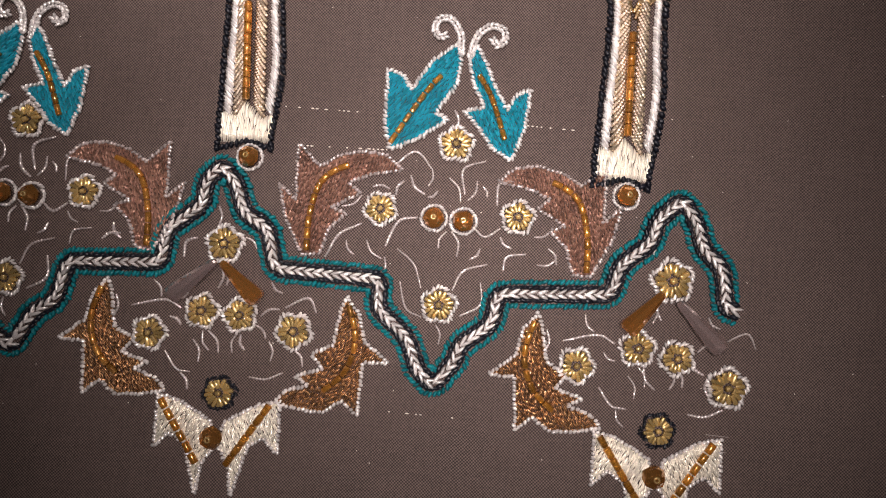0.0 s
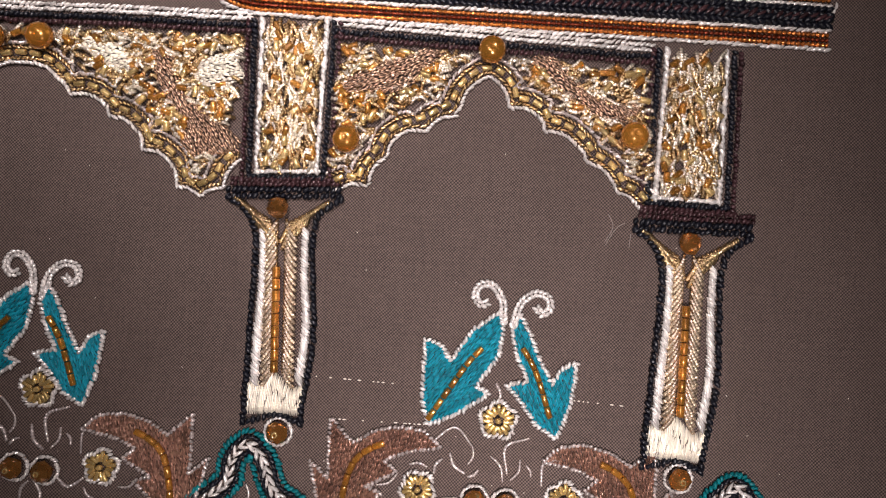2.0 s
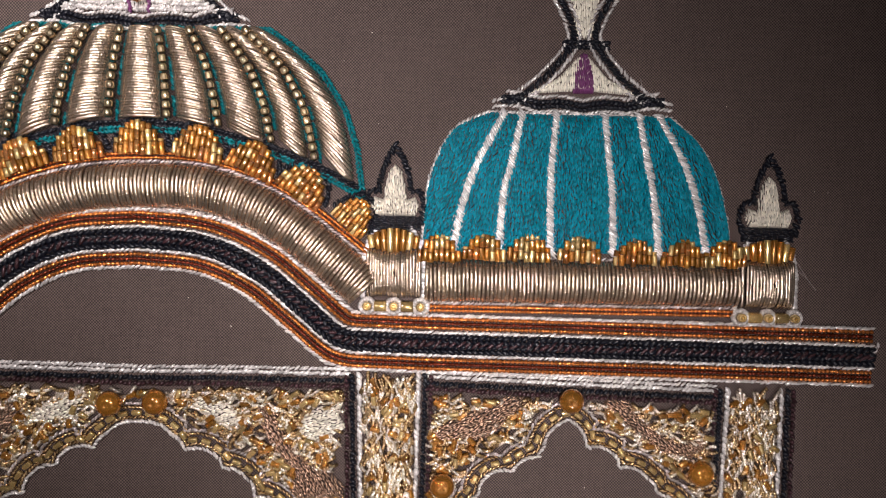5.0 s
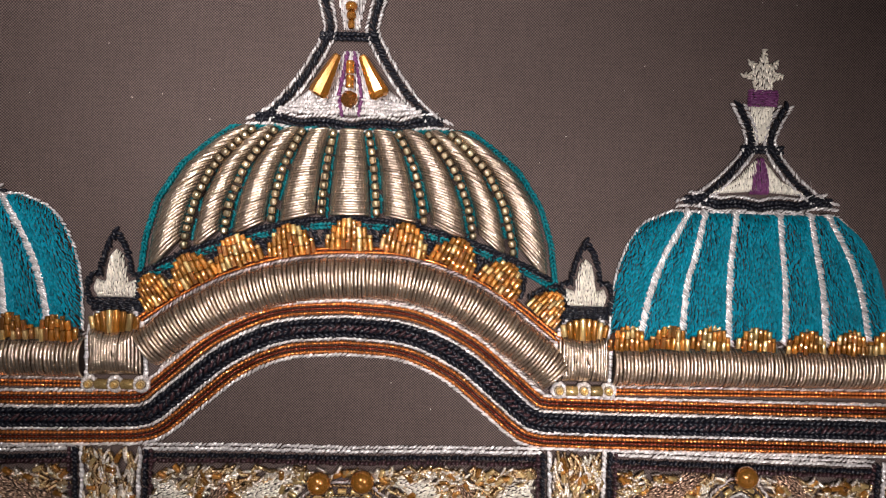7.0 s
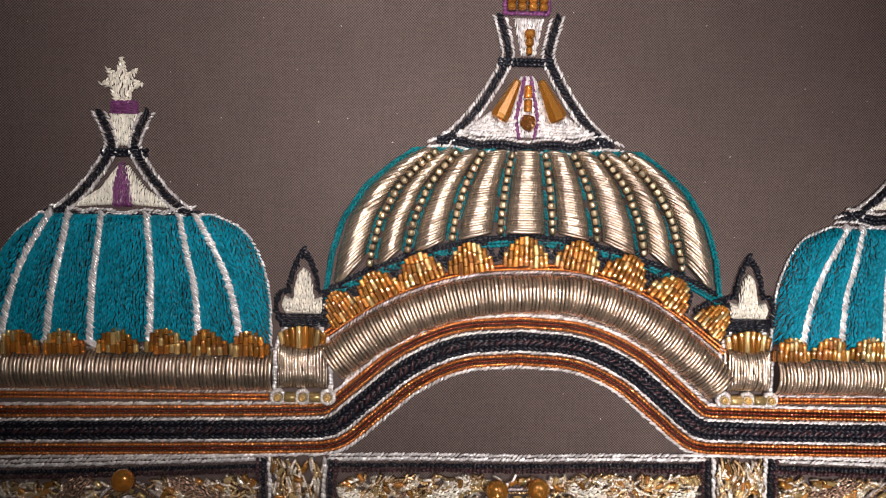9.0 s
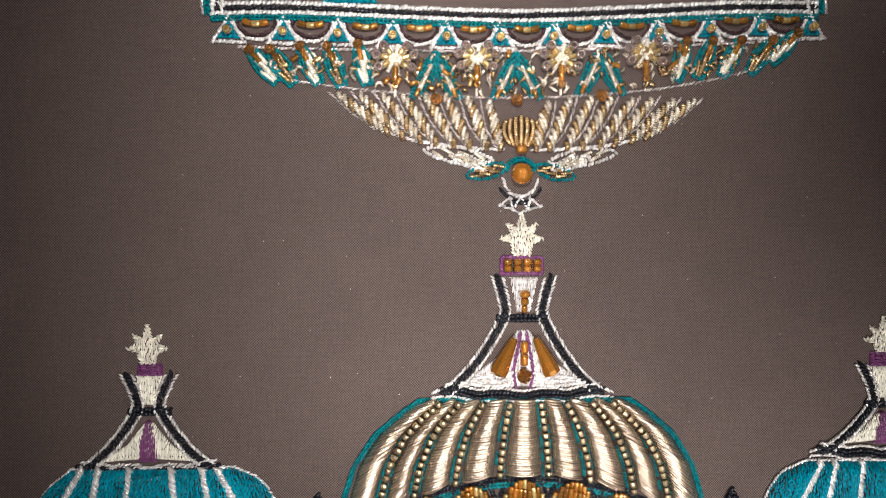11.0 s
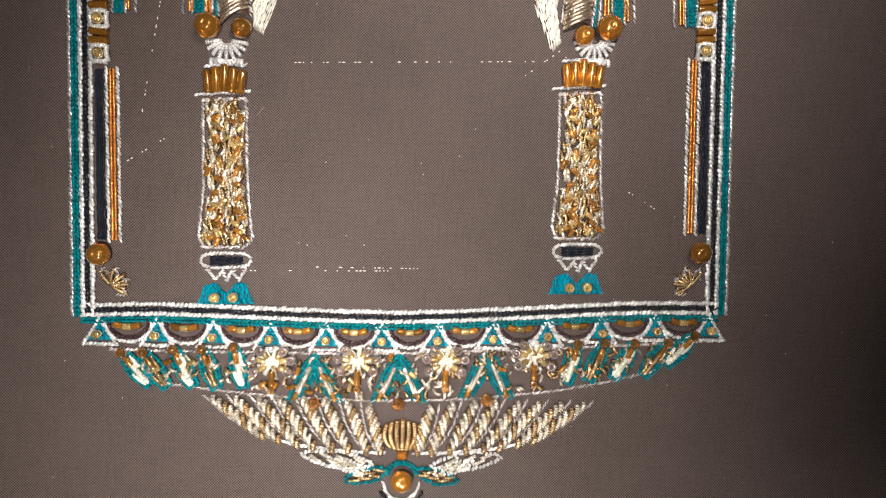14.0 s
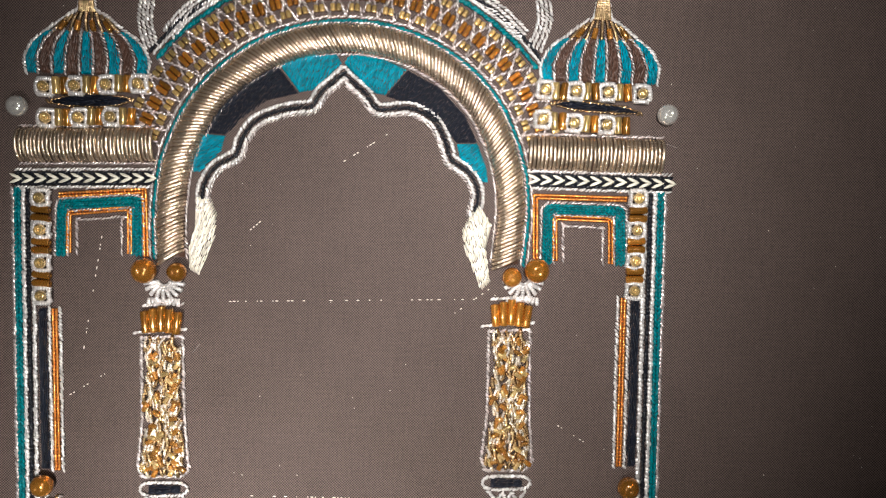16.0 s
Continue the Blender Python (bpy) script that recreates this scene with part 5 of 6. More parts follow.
def great_dome():
    cx = (1.4, -9.6)[0]
    yt, yb = (1.2, -2.4)[1], (2.1, -32.3)[1]
    mm = ((25.3, -8.9)[0] - (-22.1, -10.4)[0]) / 392
    V = np.linspace(0, 1, 30)
    W = np.interp(V, (0, .12, .26, .5, .75, 1), (202, 244, 285, 324, 343, 352)) * mm
    t = thing("great_dome", (cx, yb), "great dome of gold wire ribs and brass bead strings", "embroidered dome")
    lower = lambda u: 1.0 - 0.42 * math.cos(u * math.pi / 2) ** 0.8      # the dome ends on the arch of scallops

    def meridian(u):
        e = lower(u)
        v = np.linspace(0, e, 30)
        return np.stack([cx + u * np.interp(v, V, W), yt + (yb - yt) * v], 1)
    lines = (-1.0, -0.80, -0.62, -0.40, -0.15, 0.13, 0.37, 0.61, 0.80, 1.0)
    for i in range(9):
        a, b = meridian(lines[i] + 0.035), meridian(lines[i + 1] - 0.035)
        S = Shape()
        n = 100
        A, B = resample(a, math.dist(a[0], a[-1]) / n), resample(b, math.dist(b[0], b[-1]) / n)
        m = min(len(A), len(B))
        tilt = int(round((lines[i] + lines[i + 1]) * 9.0))
        across = np.linspace(0.02, 0.98, 9)
        for k in range(1, m - 1, 3):
            idx = np.clip(k + (across - 0.5) * tilt, 0, m - 1)
            q = np.stack([np.interp(idx, np.arange(m), A[:m, c]) * (1 - across) + np.interp(idx, np.arange(m), B[:m, c]) * across for c in (0, 1)], 1)
            S.tube(q, 0.5 * rng.uniform(0.9, 1.1), sides=6, lift=0.15 + 2.3 * rng.uniform(0.9, 1.06) * np.sin(math.pi * across) ** 0.6 * min(1, (k + 6) / 14, (m - k + 6) / 14))
        part("wire_gore", S, PALE, t)
    for u in lines[1:-1]:
        p = meridian(u)
        for d in (-0.9, 0.9):
            S = Shape()
            line = offset(p, d)
            k = rng.randrange(3)
            while k < len(line) - 4:
                m = rng.randrange(4, 11)
                S.cord(line[k:k + m], 0.85, 0.7, 0.4, height=0.8)
                k += m + rng.randrange(1, 5)
            part("teal_cord", S, TEAL_CORD, t)
        q = resample(p, 1.75)
        for a, b in zip(q[:-1], q[1:]):
            m = (a + b) / 2
            bead("seed", BRASS, t, m[0], m[1], rng.uniform(1.5, 1.85), math.atan2(b[1] - a[1], b[0] - a[0]), rng.uniform(1.5, 1.75), 0.9 + rng.uniform(0, .3))
    for u in (-1.0, 1.0):
        S = Shape()
        S.chain(meridian(u), 1.2, 0.85, height=0.9)
        part("teal_cord", S, TEAL_CORD, t)
    top = [meridian(u)[0] for u in np.linspace(-0.98, 0.98, 40)]
    S = Shape()
    S.chain(top, 1.3, 0.85, height=0.8)
    part("teal_cord", S, TEAL_CORD, t)
    low = [meridian(u)[-1] for u in np.linspace(-1, 1, 60)]
    for k in range(2):
        S = Shape()
        S.chain(moved(low, 0, -0.9 - 1.1 * k), 1.5, 0.9, height=0.8)
        part("navy_cord", S, NAVY if k == 0 else TEAL_CORD, t)


great_dome()

# ---------- the pendant bowl under the upper pavilion ----------
def purl_leaf(t, a, b, width, n, material, radius=0.4, name="wire_petal"):
    """A petal of cut wires fanned about the line a to b."""
    S = Shape()
    d = np.array(b, float) - np.array(a, float)
    L, ang = math.hypot(*d), math.atan2(d[1], d[0])
    for k in range(n):
        u = (k + 0.5) / n - 0.5
        m = np.array(a) + d * 0.5 + np.array((-d[1], d[0])) / L * u * width
        S.purl(m[0], m[1], ang + u * 0.5, L * (1 - abs(u) * 0.7), radius, 0.5, u * width * 0.4)
    part(name, S, material, t)


def pendant():
    x, y = (-0.3, 49.4)
    t = thing("pendant_boss", (x, y), "amber bead boss with teal petals under the bowl", "embroidered boss")
    bead("ball", AMBER, t, x, y, 5.0, 0, None, 0.5, "amber_ball", 3.6)
    S = Shape()
    S.chain([(x + 3.5 * math.cos(a), y + 3.5 * math.sin(a)) for a in np.linspace(0.3, 2.84, 20)], 1.2, 0.8)
    part("teal_cord", S, TEAL_CORD, t)
    S = Shape()
    S.cord([(x + 4.0 * math.cos(a), y - 0.6 + 4.4 * math.sin(a)) for a in np.linspace(3.3, 6.1, 20)], 0.9, 0.9, 0.4)
    S.cord([(x - 4.6, y - 7.0), (x - 2.2, y - 5.2), (x - 1.9, y - 8.2), (x, y - 5.0), (x + 1.9, y - 8.2), (x + 2.2, y - 5.2), (x + 4.6, y - 7.2)], 0.8, 0.8, 0.4)
    S.cord([(x - 4.6, y - 7.0), (x, y - 8.8), (x + 4.6, y - 7.2)], 0.7, 0.8, 0.4)
    part("white_cord", S, SILVER, t)
    S = Shape()
    S.cord([(x + 5.0 * math.cos(a), y - 1.2 + 5.0 * math.sin(a)) for a in np.linspace(3.6, 5.8, 20)], 0.9, 0.9, 0.4)
    S.cord([(x - 3.0, y - 7.4), (x, y - 6.4), (x + 3.0, y - 7.4)], 0.8, 0.9, 0.4)
    part("navy_cord", S, NAVY, t)
    for side in (-1, 1):
        for i, (tip, root, wide) in enumerate((((12.5, -0.6), (3.0, 1.8), 1.7), ((22.0, 5.2), (6.5, 3.0), 1.9), ((16.0, 4.0), (7.0, 1.2), 1.2))):
            a = np.array((x + side * root[0], y + root[1]))
            b = np.array((x + side * tip[0], y + tip[1]))
            d = (b - a) / math.dist(a, b)
            nrm = np.array((-d[1], d[0]))
            mid = (a + b) / 2
            loop = smooth([a, mid + nrm * wide, b, mid - nrm * wide], 0.4, True)
            S = Shape()
            S.knots(loop, 0.95, 0.85, closed=True)
            part("petal_edge", S, TEAL_CORD if i == 0 else SILVER, t)
            S = Shape()
            for k in range(6):
                c = a + (b - a) * (0.2 + 0.12 * k) + nrm * wide * (0.3 if k % 2 else -0.3)
                S.purl(c[0], c[1], math.atan2(d[1], d[0]) + side * rng.uniform(.15, .45), 3.2, 0.55, 0.5)
            part("petal_wire", S, GOLD if i == 0 else CHAMPAGNE, t)
    purl_leaf(t, (x, y + 5.5), (x, y + 13.5), 6.6, 7, GOLD, 0.72)
    bead("seed", AMBER, t, x, y + 5.6, 2.2, 0, 2.4, 0.4)


pendant()


def bowl_fan():
    """A feathered fan of thick cut wire, leaning to the middle."""
    cx = (-1.0, 63.5)[0]
    top = smooth([(-43.3, 66.9), (-28.4, 66.9), (-15.4, 67.0), (-4.8, 65.0)], 0.5)
    low = smooth([(-34.1, 59.7), (-25.6, 57.0), (-15.1, 55.5), (-4.5, 54.9)], 0.5)
    t = thing("bowl_fan", (cx, centre(low)[1]), "feathered fan of thick pale gold wire below the bowl", "embroidered fan")
    for side in (-1, 1):
        n = 8
        for k in range(n):
            u = (k + 0.4) / n
            a = top[int(u * (len(top) - 1))]
            b = low[int(min(1.0, u + 0.1) * (len(low) - 1))]
            d = b - a
            L = math.hypot(*d)
            S, B = Shape(), Shape()
            for j in range(9):
                m = a + d * (j + 0.5) / 9
                x = m[0] if side < 0 else 2 * cx - m[0]
                way = math.atan2(d[1], -side * d[0])
                (B if j % 3 == 2 else S).purl(x, m[1], way + side * (0.6 + rng.uniform(-.12, .12)), min(3.8, 2.4 + 0.5 * min(j, 8 - j)), rng.uniform(0.66, 0.78), 0.9, 0.35 * side, 0.5)
            part("coiled_feather", S, CHAMPAGNE, t)
            part("coiled_feather", B, GOLD, t)
            edge = [(x if side < 0 else 2 * cx - x, y) for x, y in smooth([a + (-1.9, 0.3), (a + b) / 2 + (-2.3, -0.3), b + (-1.2, 0.2)], 0.4)]
            S = Shape()
            S.cord(edge, 0.55, 0.75, 0.5)
            part("feather_edge", S, PINKISH, t)
        S = Shape()
        e = low if side < 0 else np.array(mirrored(low, cx))
        S.cord(e, 0.8, 0.9, 0.5)
        part("white_cord", S, SILVER, t)


bowl_fan()


def chevron(x, y):
    t = thing("teal_chevron", (x, y), "teal cord chevron holding gold wires and a topaz bead", "embroidered chevron", "teal chevrons")
    for side in (-1, 1):
        S = Shape()
        S.chain(smooth([(x, y + 4.6), (x + side * 2.6, y + 1.5), (x + side * 5.4, y - 5.2)], 0.4), 1.6, 0.8)
        S.chain(smooth([(x, y + 3.0), (x + side * 0.9, y - 1.0), (x + side * 3.2, y - 4.6)], 0.4), 1.4, 0.8)
        part("teal_cord", S, TEAL_CORD, t)
        S = Shape()
        S.purl(x + side * 2.4, y - 1.0, math.pi / 2 + side * 0.42, 7.0, 0.68, 0.7)
        S.purl(x + side * 3.6, y - 2.6, math.pi / 2 + side * 0.42, 4.4, 0.45, 0.5)
        part("gold_wire", S, CHAMPAGNE, t)
        bead("bugle", AMBER, t, x + side * 4.2, y - 4.4, 1.1, math.pi / 2 + side * 0.42, 2.0, 0.2)
    bead("crystal", TOPAZ, t, x, y - 5.8, 2.9, 0, None, 0.1)


def cross_flower(x, y):
    t = thing("cross_flower", (x, y), "cross-shaped flower of honey beads and silver wire", "beaded flower", "cross flowers")
    S = Shape()
    for k in range(9):
        a = 2 * math.pi * k / 9
        S.purl(x + 1.9 * math.cos(a), y + 1.2 + 1.7 * math.sin(a), a, 3.4, 0.55, 0.6)
    S.purl(x, y - 6.2, math.pi / 2, 2.2, 0.35, 0.3)
    part("silver_wire", S, IVORY, t)
    for a in (0.25, 0.95, 2.2, 2.9, 3.7, 5.7):
        bead("bugle", HONEY, t, x + 2.7 * math.cos(a), y + 1.0 + 2.4 * math.sin(a), 1.3, a, 2.2, 0.5)
        bead("ring", SMOKE, t, x + 4.3 * math.cos(a), y + 1.0 + 3.4 * math.sin(a), 2.5, 0, None, 0.2)
    bead("bugle", AMBER, t, x, y - 2.4, 1.5, math.pi / 2, 3.4, 0.5)
    bead("ring", AMBER, t, x, y - 4.9, 1.8, 0, None, 0.2)


for x, y in [(-19.8, 71.8), (-1.4, 72.0), (18.0, 73.3)]:
    chevron(x, y)
for x, y in [(-29.0, 73.7), (-10.6, 74.3), (8.7, 74.7), (28.2, 76.3)]:
    cross_flower(x, y)


def outer_feather(x, y, lean, n):
    t = thing("teal_feather", (x, y), "slanted teal feather with gold wires and amber beads", "embroidered feather", "teal feathers")
    c, s = math.cos(lean), math.sin(lean)
    for d in (-1.5, 1.5):
        S = Shape()
        S.chain(smooth([(x - c * 4.4 - s * d * 0.5, y - s * 4.4 + c * d * 0.5), (x - s * d, y + c * d), (x + c * 4.4 - s * d * 0.4, y + s * 4.4 + c * d * 0.4)], 0.4), 1.5, 0.8)
        part("teal_cord", S, TEAL_CORD, t)
    S = Shape()
    S.purl(x - c, y - s, lean, 6.4, 0.75, 0.7)
    S.purl(x - c * 2.2 - s * 0.9, y - s * 2.2 + c * 0.9, lean + 0.2, 4.0, 0.5, 0.5)
    S.purl(x + c * 1.4 + s * 0.9, y + s * 1.4 - c * 0.9, lean, 3.6, 0.5, 0.5)
    part("gold_wire", S, GOLD if n % 2 else IVORY, t)
    bead("bugle", AMBER, t, x + c * 2.2, y + s * 2.2, 1.2, lean, 2.4, 0.5)
    bead("crystal", TOPAZ, t, x + c * 4.6, y + s * 4.6, 2.4, 0, None, 0.1)


for i, (x, y) in enumerate([(-58.2, 72.7), (-54.1, 72.6), (-48.1, 73.1), (-42.5, 73.0), (-36.3, 73.5)]):
    outer_feather(x, y, math.pi - 0.85 - 0.12 * i, i)
for i, (x, y) in enumerate([(60.9, 79.4), (55.4, 77.2), (48.4, 76.7), (42.2, 76.3), (36.7, 75.8)]):
    outer_feather(x, y, 0.85 + 0.12 * i, i)


def bowl_rim():
    top = smooth([(-66.0, 81.4), (-49.8, 81.3), (-27.0, 81.1), (-1.2, 81.3), (25.1, 82.7), (49.2, 84.6), (67.2, 85.2)], 0.5)
    t = thing("scalloped_border", centre(top), "rim of teal triangles, half-moons and silver scallops", "embroidered border")
    n = 11
    pts = resample(top, math.fsum(np.hypot(*np.diff(top, axis=0).T)) / n)
    for k, (x, y) in enumerate(pts):
        S, B, C = Shape(), Shape(), Shape()
        C.satin([(x - 2.6, y - 2.6), (x + 2.6, y - 2.6), (x + 0.3, y + 2.0), (x - 0.3, y + 2.0)], 1.2, 0.35, 0.4, 1.0, 2.0)
        bead("ring", HONEY, t, x, y - 1.1, 2.1, 0, None, 0.6)
        for side in (-1, 1):
            S.cord([(x, y + 2.2), (x + side * 3.4, y - 3.4)], 1.0, 0.8, 0.5)
        S.cord([(x - 3.4, y - 3.4), (x + 3.4, y - 3.4)], 1.0, 0.8, 0.5)
        if k < len(pts) - 1:
            X, Y = (pts[k] + pts[k + 1]) / 2
            B.cord([(X + 4.2 * math.cos(a), Y + 1.4 + 3.2 * math.sin(a)) for a in np.linspace(math.pi, 2 * math.pi, 14)], 0.8, 0.9, 0.4)
            S.cord([(X + 4.9 * math.cos(a), Y + 1.4 + 4.2 * math.sin(a)) for a in np.linspace(math.pi, 2 * math.pi, 16)], 1.0, 0.8, 0.5)
            for j in (-1, 0, 1):
                bead("bugle", AMBER if j else HONEY, t, X + j * 1.9, Y + 0.6 + 0.25 * abs(j), 1.5, 0.25 * j, 1.8, 0.15)
        part("teal_triangle", C, TEAL, t)
        if B.v:
            part("maroon_crescent", B, MAROON, t)
        part("silver_scallop", S, SILVER, t)


bowl_rim()


def bowl_filling():
    """Small cut wires and beads that fill the ground between the bowl's motifs."""
    band = [(-63.6, 77.2), (-46.6, 77.1), (-2.5, 77.6), (44.8, 80.3), (65.7, 81.8), (56.2, 74.8), (38.3, 70.6), (19.3, 68.0), (-0.8, 66.8), (-20.6, 66.9), (-38.8, 68.2), (-55.4, 70.7)]
    t = thing("bowl_filling", centre(band), "small cut wires and amber beads scattered over the bowl", "embroidered filling")
    S, B = Shape(), Shape()
    panel_purls(S, B, band, t, math.pi / 2, 1.2, 0.32, 0.12, (1.2, 2.4))
    C = Shape()
    C.cord(smooth(band[5:] + [band[0]], 0.5), 0.6, 0.85, 0.5)
    C.cord(smooth(moved(band[:5], 0, -0.3), 0.5), 0.8, 0.85, 0.5)
    part("silver_edge", C, PINKISH, t)
    part("cut_wire", S, CHAMPAGNE, t)
    part("cut_wire", B, GOLD, t)


bowl_filling()

# ---------- the frame of the upper pavilion ----------
SILL = [(-69.5, 84.2), (-52.4, 84.8), (-27.1, 84.4), (-1.3, 84.3), (24.9, 85.8), (49.0, 87.5), (68.7, 88.0)]
LEFT_TOP, RIGHT_TOP = (-70.5, 162.4), (66.7, 166.1)


def pavilion_frame():
    t = thing("pavilion_frame", centre(SILL), "square frame of white cords with teal and black between", "embroidered frame")
    sill = smooth(SILL, 0.5)
    line = [LEFT_TOP] + sill.tolist() + [RIGHT_TOP]
    for d, w, m, name in ((0.0, 1.3, SILVER, "white_cord"), (-2.1, 1.3, SILVER, "white_cord"), (-1.0, 0.9, NAVY, "black_cord"), (1.2, 1.4, TEAL_CORD, "teal_cord"), (2.2, 1.1, PINKISH, "white_cord")):
        for piece in ([LEFT_TOP, SILL[0]], sill, [SILL[-1], RIGHT_TOP]):
            if d == 2.2 and piece is sill:
                continue
            S = Shape()
            (S.chain if m is TEAL_CORD else S.cord)(offset(piece, -d), w, 0.95)
            part(name, S, m, t)
    return t


pavilion_frame()


def side_bar(a, b, side, label="navy satin bar with an orange wire and silver cord"):
    """a: top, b: foot of the bar; side +1 when the wire lies to the right."""
    t = thing("side_bar", b, label, "embroidered bar", "side bars")
    S = Shape()
    S.satin([(a[0] - 0.9, a[1]), (a[0] + 0.9, a[1]), (b[0] + 0.9, b[1]), (b[0] - 0.9, b[1])], math.pi / 2, 0.34, 0.8, 0.9, 4.0)
    part("navy_bar", S, NAVY_SILK, t)
    for k, (d, m) in enumerate(((1.5, SILVER), (3.9, SILVER))):
        S = Shape()
        S.cord([(a[0] + side * d, a[1]), (b[0] + side * d, b[1])], 0.8, 0.85, 0.5)
        part("silver_cord", S, m, t)
    for k in range(2):
        S = Shape()
        S.wire([(a[0] + side * (2.35 + 0.7 * k), a[1]), (b[0] + side * (2.35 + 0.7 * k), b[1])], 0.4, 0.75, None, 6, 0.62)
        part("orange_wire", S, ORANGE, t)


side_bar(*[(-66.3, 136.6), (-65.6, 100.4)], 1)
side_bar(*[(63.6, 143.3), (64.5, 105.4)], -1)


def corner_star(x, y, side):
    t = thing("corner_star", (x, y), "small gold wire leaf star in the frame corner", "embroidered star", "corner stars")
    S = Shape()
    for k, a in enumerate((-0.5, 0.1, 0.7, 1.4, 2.2)):
        aa = a if side > 0 else math.pi - a
        S.purl(x + side * 0.2 + 2.0 * math.cos(aa), y + 2.0 * math.sin(aa), aa, 4.2, 0.5, 0.5)
        S.purl(x + side * 0.4 + 1.6 * math.cos(aa + .3), y + 1.6 * math.sin(aa + .3), aa + .3, 3.0, 0.4, 0.4)
    part("wire_leaf", S, GOLD, t)
    S = Shape()
    S.cord([(x + 4.2 * (1 if k % 2 else 0.6) * math.cos(a) * side, y + 4.2 * (1 if k % 2 else 0.6) * math.sin(a)) for k, a in enumerate(np.linspace(-0.9, 2.4, 9))], 0.6, 0.8)
    part("silver_cord", S, PINKISH, t)


for (x, y), (u, v), side in zip([(-65.4, 97.5), (63.7, 101.4)], [(-63.9, 90.7), (62.8, 93.9)], (1, -1)):
    t = thing("amber_bead", (x, y), "round translucent amber bead beside the frame", "bead", "amber beads")
    bead("ball", AMBER, t, x, y, 5.0, 0, None, 0.1, "ball", 4.2)
    corner_star(u, v, side)


def inner_column():
    poly = [(-44.6, 130.7), (-35.6, 131.4), (-34.9, 112.5), (-33.9, 101.7), (-35.2, 99.8), (-44.0, 99.4), (-45.2, 101.6), (-44.3, 112.0)]
    foot = (-39.2, 87.2)
    t = thing("pavilion_column", foot, "column of plaited cut gold wire and amber beads", "embroidered column", "pavilion columns")
    S, B = Shape(), Shape()
    panel_purls(S, B, poly, t, math.pi / 2, 0.5, 1.3, 0.2, (2.2, 3.6))
    part("cut_wire", S, CHAMPAGNE, t)
    part("cut_wire", B, GOLD, t)
    S = Shape()
    S.cord(resample(poly, 0.5, True), 0.9, 0.85, 0.5, closed=True)
    part("silver_edge", S, PINKISH, t)
    x, y = (-39.9, 134.9)
    for k in range(5):
        bead("bugle", AMBER, t, x + (k - 2) * 1.75, y + 0.4 * (1 - abs(k - 2)), 1.9, math.pi / 2 - (k - 2) * 0.06, 5.6 - 0.4 * abs(k - 2), 0.3)
    S = Shape()
    S.cord([(-45.9, 131.9), (-35.0, 133.0)], 0.9, 0.8)
    S.cord([(-44.1, 137.9), (-35.8, 138.6)], 0.7, 0.8)
    part("silver_cord", S, SILVER, t)
    bar = [(-43.7, 97.9), (-35.2, 98.2), (-35.1, 95.7), (-43.6, 95.3)]
    S = Shape()
    S.satin([(-42.9, 97.5), (-35.8, 97.8), (-35.7, 95.9), (-42.9, 95.6)], 0.0, 0.34, 0.7, 0.9, 3.0)
    part("navy_bar", S, NAVY_SILK, t)
    S = Shape()
    S.cord(smooth(bar, 0.4, True), 0.9, 0.8, 0.5, closed=True)
    S.cord([(-43.2, 94.6), (-41.5, 92.5), (-40.1, 94.5), (-39.0, 92.2), (-38.1, 94.6), (-36.5, 92.6), (-35.1, 94.9)], 0.8, 0.8)
    part("silver_cord", S, SILVER, t)
    S = Shape()
    S.satin([(-45.5, 87.0), (-33.2, 87.4), (-35.0, 91.9), (-37.2, 92.0), (-39.2, 89.6), (-41.5, 91.9), (-43.8, 91.3)], math.pi / 2, 0.34, 0.8, 1.2, 2.4)
    part("teal_foot", S, TEAL, t)
    for x, y in [(-41.2, 88.8), (-37.3, 89.0)]:
        bead("ring", HONEY, t, x, y, 2.4, 0, None, 0.8)
    return t


column = inner_column()
a, b = [(-39.7, 115.4), (36.6, 119.5)]
copy_thing(column, pose(column.location.x + (b[0] - a[0]) * .001, column.location.y + (b[1] - a[1]) * .001, 0))

# ---------- the great arch ----------
ARCH_AXIS = (-1.9, 192.3)[0]


def both(pts):
    return (pts, mirrored(pts, ARCH_AXIS))


def column_head(x, y, u, v, side):
    for px, py, d in ((x, y, 5.6), (u, v, 4.4)):
        t = thing("amber_bead", (px, py), "round translucent amber bead on the column head", "bead", "amber beads")
        bead("ball", AMBER, t, px, py, d, 0, None, 0.2, "ball", d * 0.85)
    cx = (x + u) / 2
    t = thing("column_head", (cx, y - 4), "petalled silver wire head on the column", "embroidered capital", "column heads")
    S = Shape()
    for k in range(9):
        a = -math.pi / 2 + (k - 4) * 0.36
        S.purl(cx + 2.8 * math.cos(a), y - 2.4 + 2.4 * math.sin(a), a, 3.6, 0.55, 0.6)
        S.purl(cx + (k - 4) * 0.8, y - 6.6 - 0.1 * abs(k - 4), 0.4 * (k - 4), 1.8, 0.5, 0.4)
    part("silver_petals", S, SILVER, t)


column_head(*(-43.2, 145.8), *(-36.3, 145.7), 1)
column_head(*(41.4, 148.8), *(36.1, 147.1), -1)

ROLL = smooth([(-38.2, 148.8), (-38.4, 158.0), (-36.7, 170.3), (-30.7, 182.4), (-21.1, 191.1), (-11.3, 195.5), (-2.0, 197.0), (8.0, 196.2), (18.5, 192.1), (27.9, 184.1), (33.6, 172.8), (35.5, 161.9), (34.8, 150.1)], 0.4)
wire_roll(ROLL, 3.0, 2.3, "round arch roll of pale gold wire", None, 1.7, 0.85)


